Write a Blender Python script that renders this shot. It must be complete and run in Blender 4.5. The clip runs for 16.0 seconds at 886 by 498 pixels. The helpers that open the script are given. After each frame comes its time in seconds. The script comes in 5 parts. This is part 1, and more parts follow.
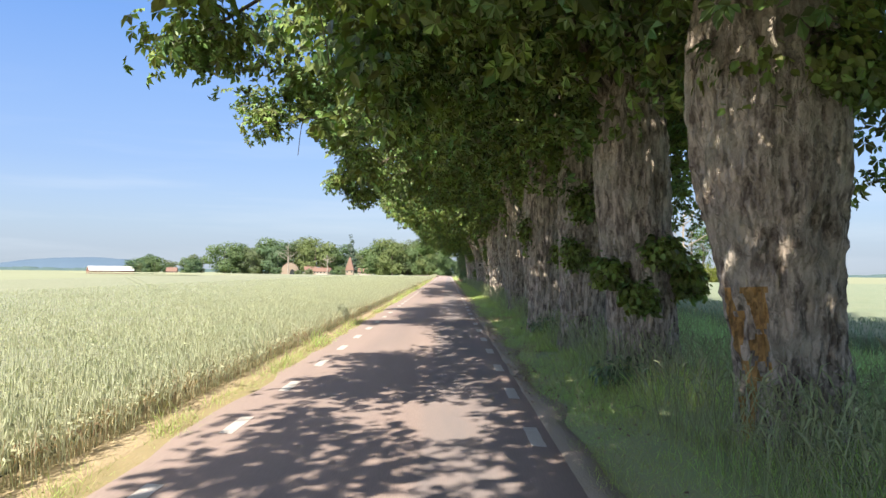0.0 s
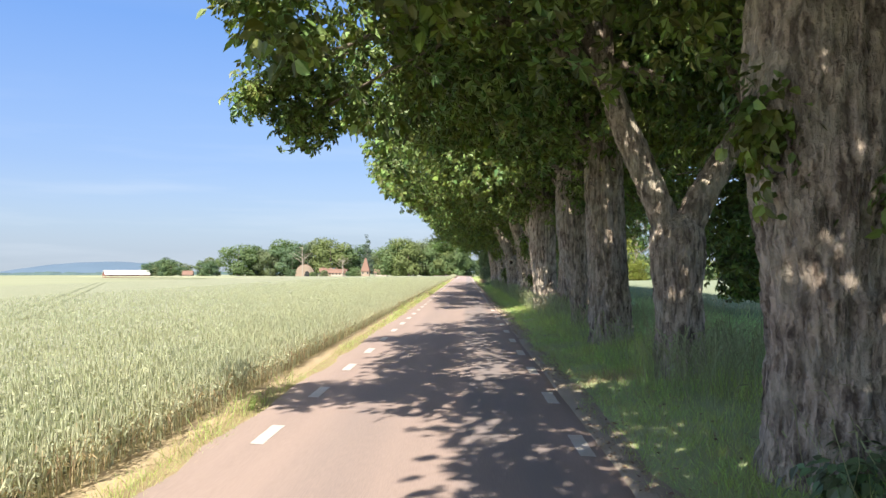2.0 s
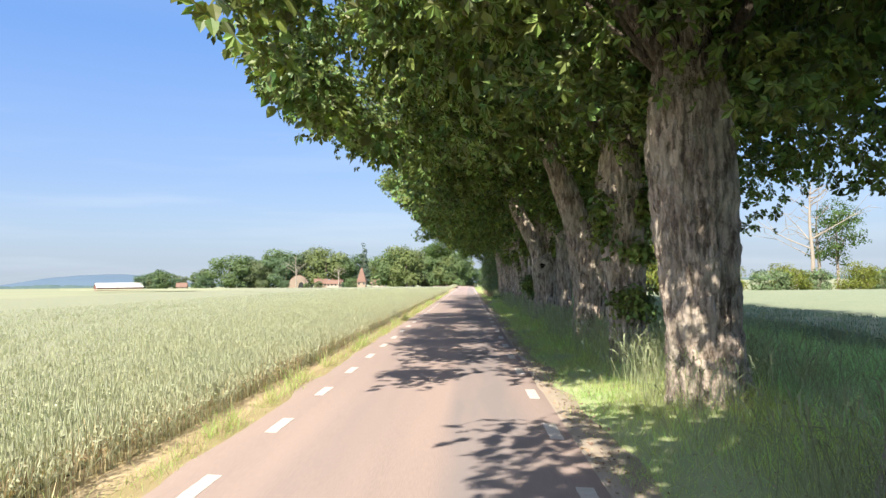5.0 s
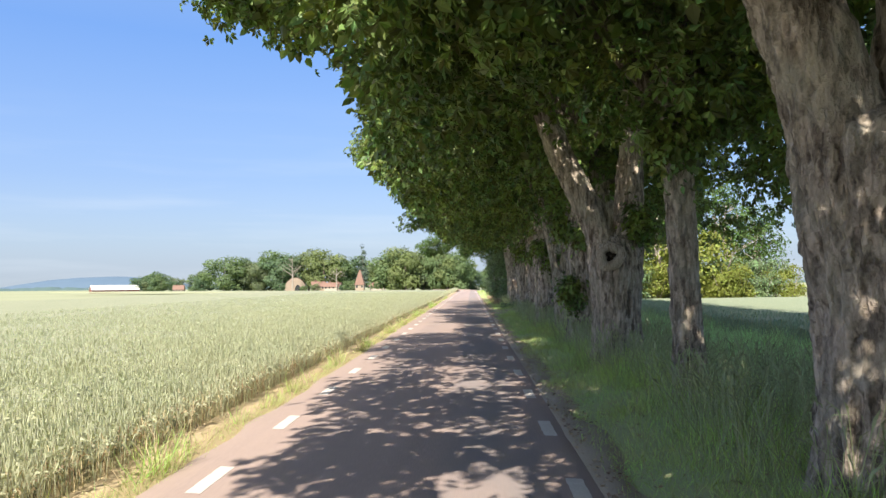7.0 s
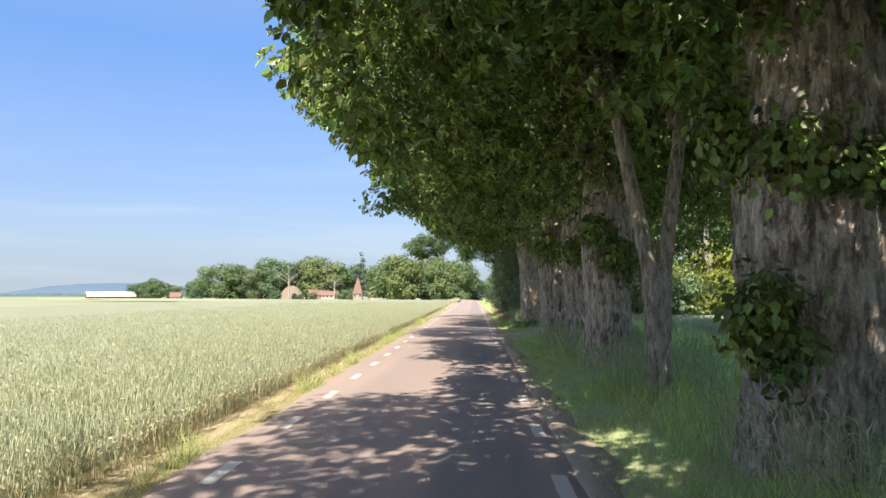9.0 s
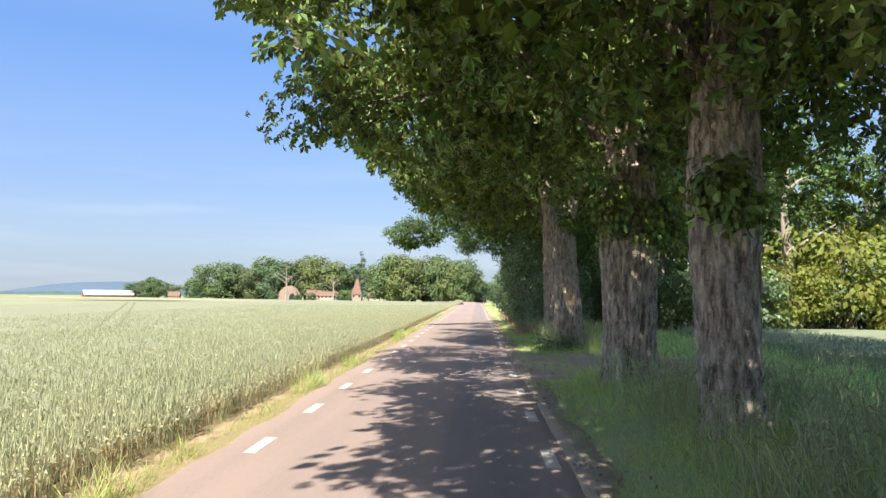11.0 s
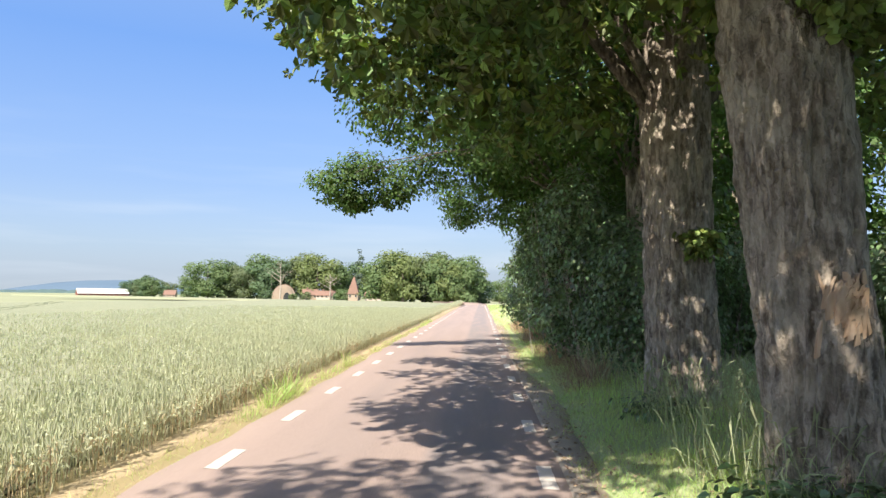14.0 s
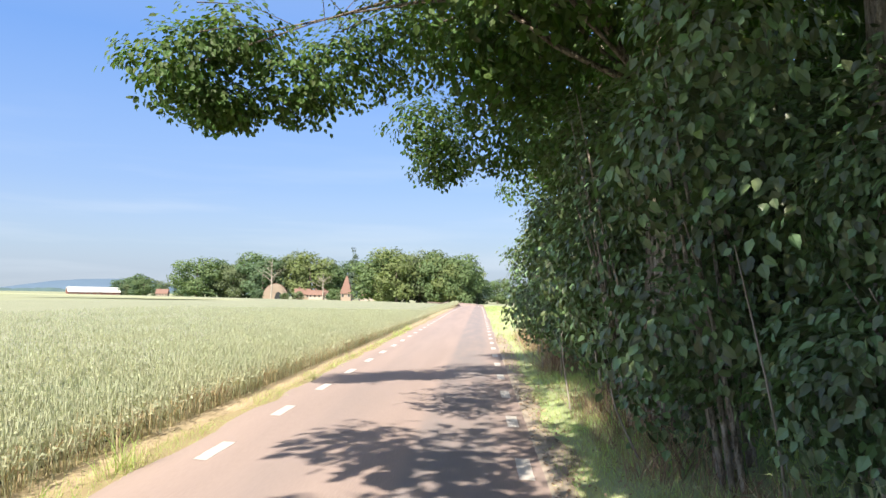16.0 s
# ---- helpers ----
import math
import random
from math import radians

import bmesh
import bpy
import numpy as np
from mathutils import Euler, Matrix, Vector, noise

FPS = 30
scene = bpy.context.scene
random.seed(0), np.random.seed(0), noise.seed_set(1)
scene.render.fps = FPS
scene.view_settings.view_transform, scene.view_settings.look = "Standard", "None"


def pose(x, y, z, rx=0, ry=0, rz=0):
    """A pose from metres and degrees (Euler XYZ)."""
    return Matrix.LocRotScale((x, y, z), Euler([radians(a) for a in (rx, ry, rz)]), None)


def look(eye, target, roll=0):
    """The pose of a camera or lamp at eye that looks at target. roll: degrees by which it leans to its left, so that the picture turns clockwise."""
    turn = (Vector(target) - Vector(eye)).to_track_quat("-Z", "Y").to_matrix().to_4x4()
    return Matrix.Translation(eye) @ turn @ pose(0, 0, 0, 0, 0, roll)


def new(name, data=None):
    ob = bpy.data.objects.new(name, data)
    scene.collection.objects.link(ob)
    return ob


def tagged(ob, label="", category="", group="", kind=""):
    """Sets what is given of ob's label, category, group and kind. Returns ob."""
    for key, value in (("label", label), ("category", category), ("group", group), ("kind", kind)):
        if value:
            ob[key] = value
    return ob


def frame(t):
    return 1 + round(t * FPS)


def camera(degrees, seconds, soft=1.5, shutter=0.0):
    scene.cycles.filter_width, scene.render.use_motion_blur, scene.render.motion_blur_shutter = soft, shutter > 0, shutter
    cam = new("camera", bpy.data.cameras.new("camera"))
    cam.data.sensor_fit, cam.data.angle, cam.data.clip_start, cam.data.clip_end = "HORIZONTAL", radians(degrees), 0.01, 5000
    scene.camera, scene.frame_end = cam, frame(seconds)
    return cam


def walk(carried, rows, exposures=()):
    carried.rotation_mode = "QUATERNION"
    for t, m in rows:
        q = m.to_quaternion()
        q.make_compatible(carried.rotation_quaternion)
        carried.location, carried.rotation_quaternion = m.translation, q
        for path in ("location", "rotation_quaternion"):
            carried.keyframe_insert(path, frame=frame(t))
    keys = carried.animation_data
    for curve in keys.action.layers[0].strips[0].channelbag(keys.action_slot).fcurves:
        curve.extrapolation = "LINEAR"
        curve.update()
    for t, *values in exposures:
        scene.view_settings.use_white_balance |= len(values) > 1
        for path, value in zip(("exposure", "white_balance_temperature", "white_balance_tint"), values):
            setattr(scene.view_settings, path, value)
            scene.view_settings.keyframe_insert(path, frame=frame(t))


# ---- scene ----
cam = camera(63.75, 16.0)
ROWS = (
    (0, -0.105, -3.353, 2.064, 91.725, -0.549, 0.382),
    (0.5, -0.179, 0.679, 2.055, 91.724, -0.830, 1.013),
    (1, -0.253, 4.668, 2.048, 91.747, -0.340, 1.805),
    (1.5, -0.336, 8.615, 2.041, 91.761, -0.349, 1.862),
    (2, -0.347, 12.625, 2.069, 91.718, 0.183, 1.888),
    (2.5, -0.335, 16.616, 2.082, 91.723, 0.386, 1.948),
    (3, -0.277, 20.598, 2.080, 91.626, 0.687, 1.976),
    (3.5, -0.248, 24.585, 2.038, 91.987, 0.751, 1.994),
    (6, -0.060, 43.768, 2.074, 92.541, 0.615, 2.192),
    (6.5, -0.066, 47.507, 2.064, 92.547, 0.587, 2.237),
    (7, -0.059, 51.267, 2.075, 92.743, 0.581, 2.272),
    (7.5, -0.050, 55.015, 2.087, 93.064, 0.587, 2.338),
    (8, -0.036, 58.756, 2.108, 93.315, 0.565, 2.370),
    (8.5, 0.003, 62.493, 2.076, 93.508, 0.398, 2.428),
    (9, 0.047, 66.209, 2.065, 93.515, 0.034, 2.498),
    (9.5, 0.061, 69.825, 2.054, 93.546, 0.003, 2.633),
    (12, 0.076, 87.022, 2.080, 93.658, -0.790, 2.902),
    (12.5, 0.108, 90.322, 2.083, 93.649, -0.807, 2.950),
    (13, 0.156, 93.558, 2.078, 93.606, -0.695, 3.002),
    (13.5, 0.200, 96.765, 2.059, 93.610, -0.700, 3.042),
    (14, 0.234, 99.898, 2.048, 93.635, -0.740, 3.085),
    (14.5, 0.289, 102.978, 2.055, 93.593, -0.742, 3.136),
    (15, 0.351, 106.025, 2.036, 93.608, -0.788, 3.202),
    (15.5, 0.406, 109.081, 2.025, 93.573, -0.799, 2.901),
    (16, 0.434, 112.061, 2.020, 93.653, -0.993, 2.923),
)
PATH = [(t, pose(x, y, z, rx, ry, rz)) for t, x, y, z, rx, ry, rz in ROWS]
walk(cam, PATH)

# ---------------------------------------------------------------- light
SUN_UP = radians(45.4)
SUN_DIR = Vector((-0.406, -0.914, 0)).normalized() * math.cos(SUN_UP) + Vector((0, 0, math.sin(SUN_UP)))
scene.view_settings.exposure = 1.12
world = bpy.data.worlds.new("sky")
scene.world = world
world.use_nodes = True
wn, wl = world.node_tree.nodes, world.node_tree.links
sky = wn.new("ShaderNodeTexSky")
sky.sky_type = "NISHITA"
sky.sun_disc = False
sky.sun_elevation = SUN_UP
sky.sun_rotation = math.atan2(SUN_DIR.x, SUN_DIR.y)
sky.air_density, sky.dust_density, sky.ozone_density = 1.0, 3.2, 4.5
wc = wn.new("ShaderNodeTexCoord")
wm = wn.new("ShaderNodeMapping")
wm.inputs["Scale"].default_value = (2.0, 2.0, 22.0)
wz = wn.new("ShaderNodeTexNoise")
wz.inputs["Scale"].default_value, wz.inputs["Detail"].default_value = 1.6, 7.0
wr = wn.new("ShaderNodeMapRange")
wr.inputs["From Min"].default_value, wr.inputs["From Max"].default_value = 0.5, 0.78
wsep = wn.new("ShaderNodeSeparateXYZ")
wband = wn.new("ShaderNodeMapRange")      # thin cirrus lies low over the horizon
wband.inputs["From Min"].default_value, wband.inputs["From Max"].default_value = 0.26, 0.04
wmul = wn.new("ShaderNodeMath")
wmul.operation = "MULTIPLY"
wmul2 = wn.new("ShaderNodeMath")
wmul2.operation, wmul2.inputs[1].default_value = "MULTIPLY", 0.32
wmix = wn.new("ShaderNodeMixRGB")
wmix.inputs["Color2"].default_value = (4.3, 4.7, 5.2, 1)
wl.new(wc.outputs["Generated"], wm.inputs["Vector"])
wl.new(wm.outputs["Vector"], wz.inputs["Vector"])
wl.new(wz.outputs["Fac"], wr.inputs["Value"])
wl.new(wc.outputs["Generated"], wsep.inputs["Vector"])
wl.new(wsep.outputs["Z"], wband.inputs["Value"])
wl.new(wr.outputs["Result"], wmul.inputs[0])
wl.new(wband.outputs["Result"], wmul.inputs[1])
wl.new(wmul.outputs["Value"], wmul2.inputs[0])
wl.new(wmul2.outputs["Value"], wmix.inputs["Fac"])
# summer haze evens the sky out: pale at the horizon, blue above
wramp = wn.new("ShaderNodeValToRGB")
for k, (at, tone) in enumerate(((0.0, (0.74, 0.85, 0.98)), (0.06, (0.58, 0.74, 0.97)), (0.14, (0.38, 0.57, 0.98)), (0.32, (0.19, 0.42, 0.98)), (1.0, (0.15, 0.34, 0.76)))):
    e = wramp.color_ramp.elements[k] if k < 1 else wramp.color_ramp.elements.new(at)
    e.position, e.color = at, (*tone, 1)
wramp.color_ramp.elements.remove(wramp.color_ramp.elements[-1])
wscale = wn.new("ShaderNodeVectorMath")
wscale.operation = "SCALE"
wscale.inputs["Scale"].default_value = 0.765 / 0.14
whaze = wn.new("ShaderNodeMixRGB")
whaze.inputs["Fac"].default_value = 0.62
wl.new(wsep.outputs["Z"], wramp.inputs["Fac"])
wl.new(wramp.outputs["Color"], wscale.inputs[0])
wl.new(sky.outputs["Color"], whaze.inputs["Color1"])
wl.new(wscale.outputs["Vector"], whaze.inputs["Color2"])
wl.new(whaze.outputs["Color"], wmix.inputs["Color1"])
wl.new(wmix.outputs["Color"], wn["Background"].inputs["Color"])
wn["Background"].inputs["Strength"].default_value = 0.0935
sun = new("sun", bpy.data.lights.new("sun", "SUN"))
sun.data.energy, sun.data.angle, sun.data.color = 5.0, radians(0.53), (1.0, 0.90, 0.76)
sun.matrix_world = look((0, 0, 40), Vector((0, 0, 40)) - SUN_DIR)


# ---------------------------------------------------------------- materials
def material(name, colours, scale=4.0, stretch=(1, 1, 1), rough=0.9, bump=0.0, bump_scale=None, fine=None, translucent=None,
             spread=0.25, detail=6.0, spec=0.3, island=0.0, distance=0.02):
    """Two colours mixed by a coarse noise, broken up by a fine one, with bump from the fine one.
    island: how far hue and value vary from leaf to leaf."""
    m = bpy.data.materials.new(name)
    m.use_nodes = True
    n, l = m.node_tree.nodes, m.node_tree.links
    bs = n["Principled BSDF"]
    bs.inputs["Roughness"].default_value = rough
    bs.inputs["Specular IOR Level"].default_value = spec
    tc = n.new("ShaderNodeTexCoord")
    mp = n.new("ShaderNodeMapping")
    mp.inputs["Scale"].default_value = stretch
    l.new(tc.outputs["Object"], mp.inputs["Vector"])
    a = n.new("ShaderNodeTexNoise")
    a.inputs["Scale"].default_value, a.inputs["Detail"].default_value = scale, detail
    l.new(mp.outputs["Vector"], a.inputs["Vector"])
    r = n.new("ShaderNodeMapRange")
    r.inputs["From Min"].default_value, r.inputs["From Max"].default_value = 0.5 - spread, 0.5 + spread
    l.new(a.outputs["Fac"], r.inputs["Value"])
    mix = n.new("ShaderNodeMixRGB")
    mix.inputs["Color1"].default_value, mix.inputs["Color2"].default_value = (*colours[0], 1), (*colours[1], 1)
    l.new(r.outputs["Result"], mix.inputs["Fac"])
    out = mix.outputs["Color"]
    b = n.new("ShaderNodeTexNoise")
    b.inputs["Scale"].default_value, b.inputs["Detail"].default_value = bump_scale or scale * 9, 5.0
    l.new(mp.outputs["Vector"], b.inputs["Vector"])
    if fine:
        r2 = n.new("ShaderNodeMapRange")
        r2.inputs["From Min"].default_value, r2.inputs["From Max"].default_value = 0.35, 0.7
        l.new(b.outputs["Fac"], r2.inputs["Value"])
        f = n.new("ShaderNodeMath")
        f.operation, f.inputs[1].default_value = "MULTIPLY", fine[1]
        l.new(r2.outputs["Result"], f.inputs[0])
        mx = n.new("ShaderNodeMixRGB")
        mx.inputs["Color2"].default_value = (*fine[0], 1)
        l.new(f.outputs["Value"], mx.inputs["Fac"])
        l.new(out, mx.inputs["Color1"])
        out = mx.outputs["Color"]
    if island:
        g = n.new("ShaderNodeNewGeometry")
        hs = n.new("ShaderNodeHueSaturation")
        v = n.new("ShaderNodeMapRange")
        v.inputs["To Min"].default_value, v.inputs["To Max"].default_value = 1 - island, 1 + island
        h = n.new("ShaderNodeMapRange")
        h.inputs["To Min"].default_value, h.inputs["To Max"].default_value = 0.5 - island * 0.06, 0.5 + island * 0.05
        l.new(g.outputs["Random Per Island"], v.inputs["Value"])
        l.new(g.outputs["Random Per Island"], h.inputs["Value"])
        l.new(v.outputs["Result"], hs.inputs["Value"])
        l.new(h.outputs["Result"], hs.inputs["Hue"])
        l.new(out, hs.inputs["Color"])
        out = hs.outputs["Color"]
    l.new(out, bs.inputs["Base Color"])
    if bump:
        bp = n.new("ShaderNodeBump")
        bp.inputs["Strength"].default_value, bp.inputs["Distance"].default_value = bump, distance
        l.new(b.outputs["Fac"], bp.inputs["Height"])
        l.new(bp.outputs["Normal"], bs.inputs["Normal"])
    if translucent:
        tr = n.new("ShaderNodeBsdfTranslucent")
        tm = n.new("ShaderNodeMixRGB")
        tm.blend_type = "MULTIPLY"
        tm.inputs["Fac"].default_value = 1.0
        tm.inputs["Color2"].default_value = (*translucent[0], 1)
        l.new(out, tm.inputs["Color1"])
        l.new(tm.outputs["Color"], tr.inputs["Color"])
        ms = n.new("ShaderNodeMixShader")
        ms.inputs["Fac"].default_value = translucent[1]
        l.new(bs.outputs["BSDF"], ms.inputs[1])
        l.new(tr.outputs["BSDF"], ms.inputs[2])
        l.new(ms.outputs["Shader"], n["Material Output"].inputs["Surface"])
    return m


SOIL = material("field_soil", ((0.3, 0.233, 0.15), (0.233, 0.2, 0.108)), 0.6, rough=1, bump=0.6, bump_scale=14, fine=((0.183, 0.167, 0.0833), 0.5))
TURF = material("verge_turf", ((0.314, 0.426, 0.202), (0.381, 0.437, 0.235)), 0.9, rough=1, bump=0.7, bump_scale=22, fine=((0.395, 0.325, 0.221), 0.5))
DRY_TURF = material("dry_turf", ((0.333, 0.271, 0.167), (0.225, 0.208, 0.0958)), 1.4, (1, 0.35, 1), rough=1, bump=0.6, bump_scale=30, fine=((0.35, 0.267, 0.15), 0.6))
ASPHALT = material("worn_asphalt", ((0.332, 0.256, 0.228), (0.252, 0.2, 0.184)), 1.5, (1.0, 0.06, 1), rough=0.88, bump=0.35, bump_scale=95,
                   fine=((0.384, 0.304, 0.26), 0.45), distance=0.006)


def lay_lanes(m, bands):
    """Darker bands along the road: (x from, x to, soft edge, how far towards the dark asphalt), uneven along their
    length.
    """
    n, l = m.node_tree.nodes, m.node_tree.links
    bs = n["Principled BSDF"]
    out = bs.inputs["Base Color"].links[0].from_socket
    tc = n.new("ShaderNodeTexCoord")
    sep = n.new("ShaderNodeSeparateXYZ")
    l.new(tc.outputs["Object"], sep.inputs["Vector"])
    mp = n.new("ShaderNodeMapping")
    mp.inputs["Scale"].default_value = (1.6, 0.22, 1)
    l.new(tc.outputs["Object"], mp.inputs["Vector"])
    patchy = n.new("ShaderNodeTexNoise")
    patchy.inputs["Scale"].default_value, patchy.inputs["Detail"].default_value = 1.3, 6.0
    l.new(mp.outputs["Vector"], patchy.inputs["Vector"])
    pr = n.new("ShaderNodeMapRange")
    pr.inputs["From Min"].default_value, pr.inputs["From Max"].default_value = 0.3, 0.6
    pr.inputs["To Min"].default_value = 0.35
    l.new(patchy.outputs["Fac"], pr.inputs["Value"])
    for x0, x1, soft, dark, tone in bands:
        up, down = n.new("ShaderNodeMapRange"), n.new("ShaderNodeMapRange")
        up.inputs["From Min"].default_value, up.inputs["From Max"].default_value = x0 - soft, x0 + soft
        down.inputs["From Min"].default_value, down.inputs["From Max"].default_value = x1 + soft * 2, x1 - soft * 2
        mul, fac = n.new("ShaderNodeMath"), n.new("ShaderNodeMath")
        mul.operation = "MULTIPLY"
        fac.operation = "MULTIPLY"
        amount = n.new("ShaderNodeMath")
        amount.operation, amount.inputs[1].default_value = "MULTIPLY", dark
        mix = n.new("ShaderNodeMixRGB")
        mix.inputs["Color2"].default_value = (*tone, 1)
        l.new(sep.outputs["X"], up.inputs["Value"])
        l.new(sep.outputs["X"], down.inputs["Value"])
        l.new(up.outputs["Result"], mul.inputs[0])
        l.new(down.outputs["Result"], mul.inputs[1])
        l.new(mul.outputs["Value"], fac.inputs[0])
        l.new(pr.outputs["Result"], fac.inputs[1])
        l.new(fac.outputs["Value"], amount.inputs[0])
        l.new(amount.outputs["Value"], mix.inputs["Fac"])
        l.new(out, mix.inputs["Color1"])
        out = mix.outputs["Color"]
    l.new(out, bs.inputs["Base Color"])


# right lane: darker asphalt, its colour deepened further for the trees' shade
lay_lanes(ASPHALT, ((-0.42, 0.75, 0.10, 0.8, (0.21, 0.19, 0.19)), (-2.1, -1.45, 0.25, 0.4, (0.22, 0.19, 0.185)), (0.9, 1.4, 0.15, 0.4, (0.25, 0.205, 0.19))))
GRAVEL = material("gravel", ((0.417, 0.333, 0.283), (0.317, 0.267, 0.2)), 1.1, rough=1, bump=0.8, bump_scale=40, fine=((0.25, 0.208, 0.175), 0.5))
PAINT = material("road_paint", ((0.62, 0.595, 0.56), (0.52, 0.49, 0.45)), 5, rough=0.7, bump=0.2, bump_scale=60, fine=((0.375, 0.317, 0.275), 0.45))


def bark_material(name, plate, crevice, lichen, scale=9.0):
    """Long furrowed plates: ridged noise stretched upwards, dark in the furrows, pale and lichened on the plates."""
    m = bpy.data.materials.new(name)
    m.use_nodes = True
    n, l = m.node_tree.nodes, m.node_tree.links
    bs = n["Principled BSDF"]
    bs.inputs["Roughness"].default_value, bs.inputs["Specular IOR Level"].default_value = 0.95, 0.2
    tc = n.new("ShaderNodeTexCoord")
    warp = n.new("ShaderNodeTexNoise")
    warp.inputs["Scale"].default_value, warp.inputs["Detail"].default_value = 16.0, 6.0
    l.new(tc.outputs["Object"], warp.inputs["Vector"])
    wv = n.new("ShaderNodeVectorMath")
    wv.operation = "MULTIPLY_ADD"
    wv.inputs[1].default_value = (0.06, 0.06, 0.26)
    l.new(warp.outputs["Color"], wv.inputs[0])
    l.new(tc.outputs["Object"], wv.inputs[2])
    mp = n.new("ShaderNodeMapping")
    mp.inputs["Scale"].default_value = (1, 1, 0.26)
    l.new(wv.outputs["Vector"], mp.inputs["Vector"])
    vo = n.new("ShaderNodeTexNoise")
    vo.inputs["Scale"].default_value, vo.inputs["Detail"].default_value, vo.inputs["Roughness"].default_value = scale, 4.0, 0.55
    l.new(mp.outputs["Vector"], vo.inputs["Vector"])
    fi = n.new("ShaderNodeTexNoise")
    fi.inputs["Scale"].default_value, fi.inputs["Detail"].default_value = scale * 2.6, 7.0
    l.new(mp.outputs["Vector"], fi.inputs["Vector"])
    ri = n.new("ShaderNodeMapRange")
    ri.inputs["From Min"].default_value, ri.inputs["From Max"].default_value = 0.36, 0.58
    l.new(vo.outputs["Fac"], ri.inputs["Value"])
    pl = n.new("ShaderNodeTexVoronoi")        # scaly plates with cracks between
    pl.feature = "DISTANCE_TO_EDGE"
    pl.inputs["Scale"].default_value = scale * 1.05
    pm = n.new("ShaderNodeMapping")
    pm.inputs["Scale"].default_value = (1, 1, 0.24)
    l.new(wv.outputs["Vector"], pm.inputs["Vector"])
    l.new(pm.outputs["Vector"], pl.inputs["Vector"])
    c3 = n.new("ShaderNodeMapRange")
    c3.inputs["From Min"].default_value, c3.inputs["From Max"].default_value = 0.0, 0.26
    c3.inputs["To Min"].default_value = 0.62
    l.new(pl.outputs["Distance"], c3.inputs["Value"])
    tone = n.new("ShaderNodeTexVoronoi")
    tone.inputs["Scale"].default_value = scale * 1.05
    l.new(pm.outputs["Vector"], tone.inputs["Vector"])
    tr = n.new("ShaderNodeMapRange")
    tr.inputs["To Min"].default_value, tr.inputs["To Max"].default_value = 0.85, 1.1
    l.new(tone.outputs["Color"], tr.inputs["Value"])
    ct = n.new("ShaderNodeMath")
    ct.operation = "MULTIPLY"
    l.new(c3.outputs["Result"], ct.inputs[0])
    l.new(tr.outputs["Result"], ct.inputs[1])
    ad = n.new("ShaderNodeMath")
    ad.operation = "MULTIPLY_ADD"
    ad.inputs[1].default_value = 1.2
    l.new(fi.outputs["Fac"], ad.inputs[0])
    l.new(ri.outputs["Result"], ad.inputs[2])
    rg = n.new("ShaderNodeMapRange")
    rg.inputs["From Min"].default_value, rg.inputs["From Max"].default_value = 0.5, 1.55
    l.new(ad.outputs["Value"], rg.inputs["Value"])
    cm = n.new("ShaderNodeMath")
    cm.operation = "MULTIPLY"
    l.new(rg.outputs["Result"], cm.inputs[0])
    l.new(ct.outputs["Value"], cm.inputs[1])
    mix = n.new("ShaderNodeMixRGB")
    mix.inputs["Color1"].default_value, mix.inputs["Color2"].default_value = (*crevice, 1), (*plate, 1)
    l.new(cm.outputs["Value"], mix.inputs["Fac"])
    st = n.new("ShaderNodeTexNoise")
    st.inputs["Scale"].default_value, st.inputs["Detail"].default_value = 1.7, 6.0
    l.new(tc.outputs["Object"], st.inputs["Vector"])
    sr = n.new("ShaderNodeMapRange")
    sr.inputs["From Min"].default_value, sr.inputs["From Max"].default_value = 0.48, 0.72
    sr.inputs["To Max"].default_value = 0.6
    l.new(st.outputs["Fac"], sr.inputs["Value"])
    m2 = n.new("ShaderNodeMixRGB")
    m2.inputs["Color2"].default_value = (*lichen, 1)
    l.new(sr.outputs["Result"], m2.inputs["Fac"])
    l.new(mix.outputs["Color"], m2.inputs["Color1"])
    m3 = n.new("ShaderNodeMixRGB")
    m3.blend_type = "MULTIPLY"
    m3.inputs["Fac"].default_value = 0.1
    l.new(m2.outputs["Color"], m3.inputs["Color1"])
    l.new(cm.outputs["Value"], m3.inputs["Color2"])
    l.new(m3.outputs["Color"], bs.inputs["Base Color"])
    bp = n.new("ShaderNodeBump")
    bp.inputs["Strength"].default_value, bp.inputs["Distance"].default_value = 0.9, 0.035
    hh = n.new("ShaderNodeMath")
    hh.operation = "ADD"
    l.new(ad.outputs["Value"], hh.inputs[0])
    l.new(c3.outputs["Result"], hh.inputs[1])
    l.new(hh.outputs["Value"], bp.inputs["Height"])
    l.new(bp.outputs["Normal"], bs.inputs["Normal"])
    return m


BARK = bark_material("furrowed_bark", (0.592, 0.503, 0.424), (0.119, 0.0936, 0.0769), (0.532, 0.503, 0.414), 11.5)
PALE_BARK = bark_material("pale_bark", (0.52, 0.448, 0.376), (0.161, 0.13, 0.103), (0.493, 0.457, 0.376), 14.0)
# same bark, darkened: the crown's shade on the limbs is in this colour
SHADED_LIMB = bark_material("shaded_limb_bark", (0.288, 0.24, 0.2), (0.088, 0.072, 0.056), (0.256, 0.232, 0.184), 14.0)
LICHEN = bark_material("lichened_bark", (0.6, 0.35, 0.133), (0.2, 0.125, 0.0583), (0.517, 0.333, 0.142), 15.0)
BARE_WOOD = material("bare_wood", ((0.667, 0.542, 0.417), (0.45, 0.292, 0.183)), 9, (1, 1, 0.3), rough=0.85, bump=0.5, bump_scale=30)
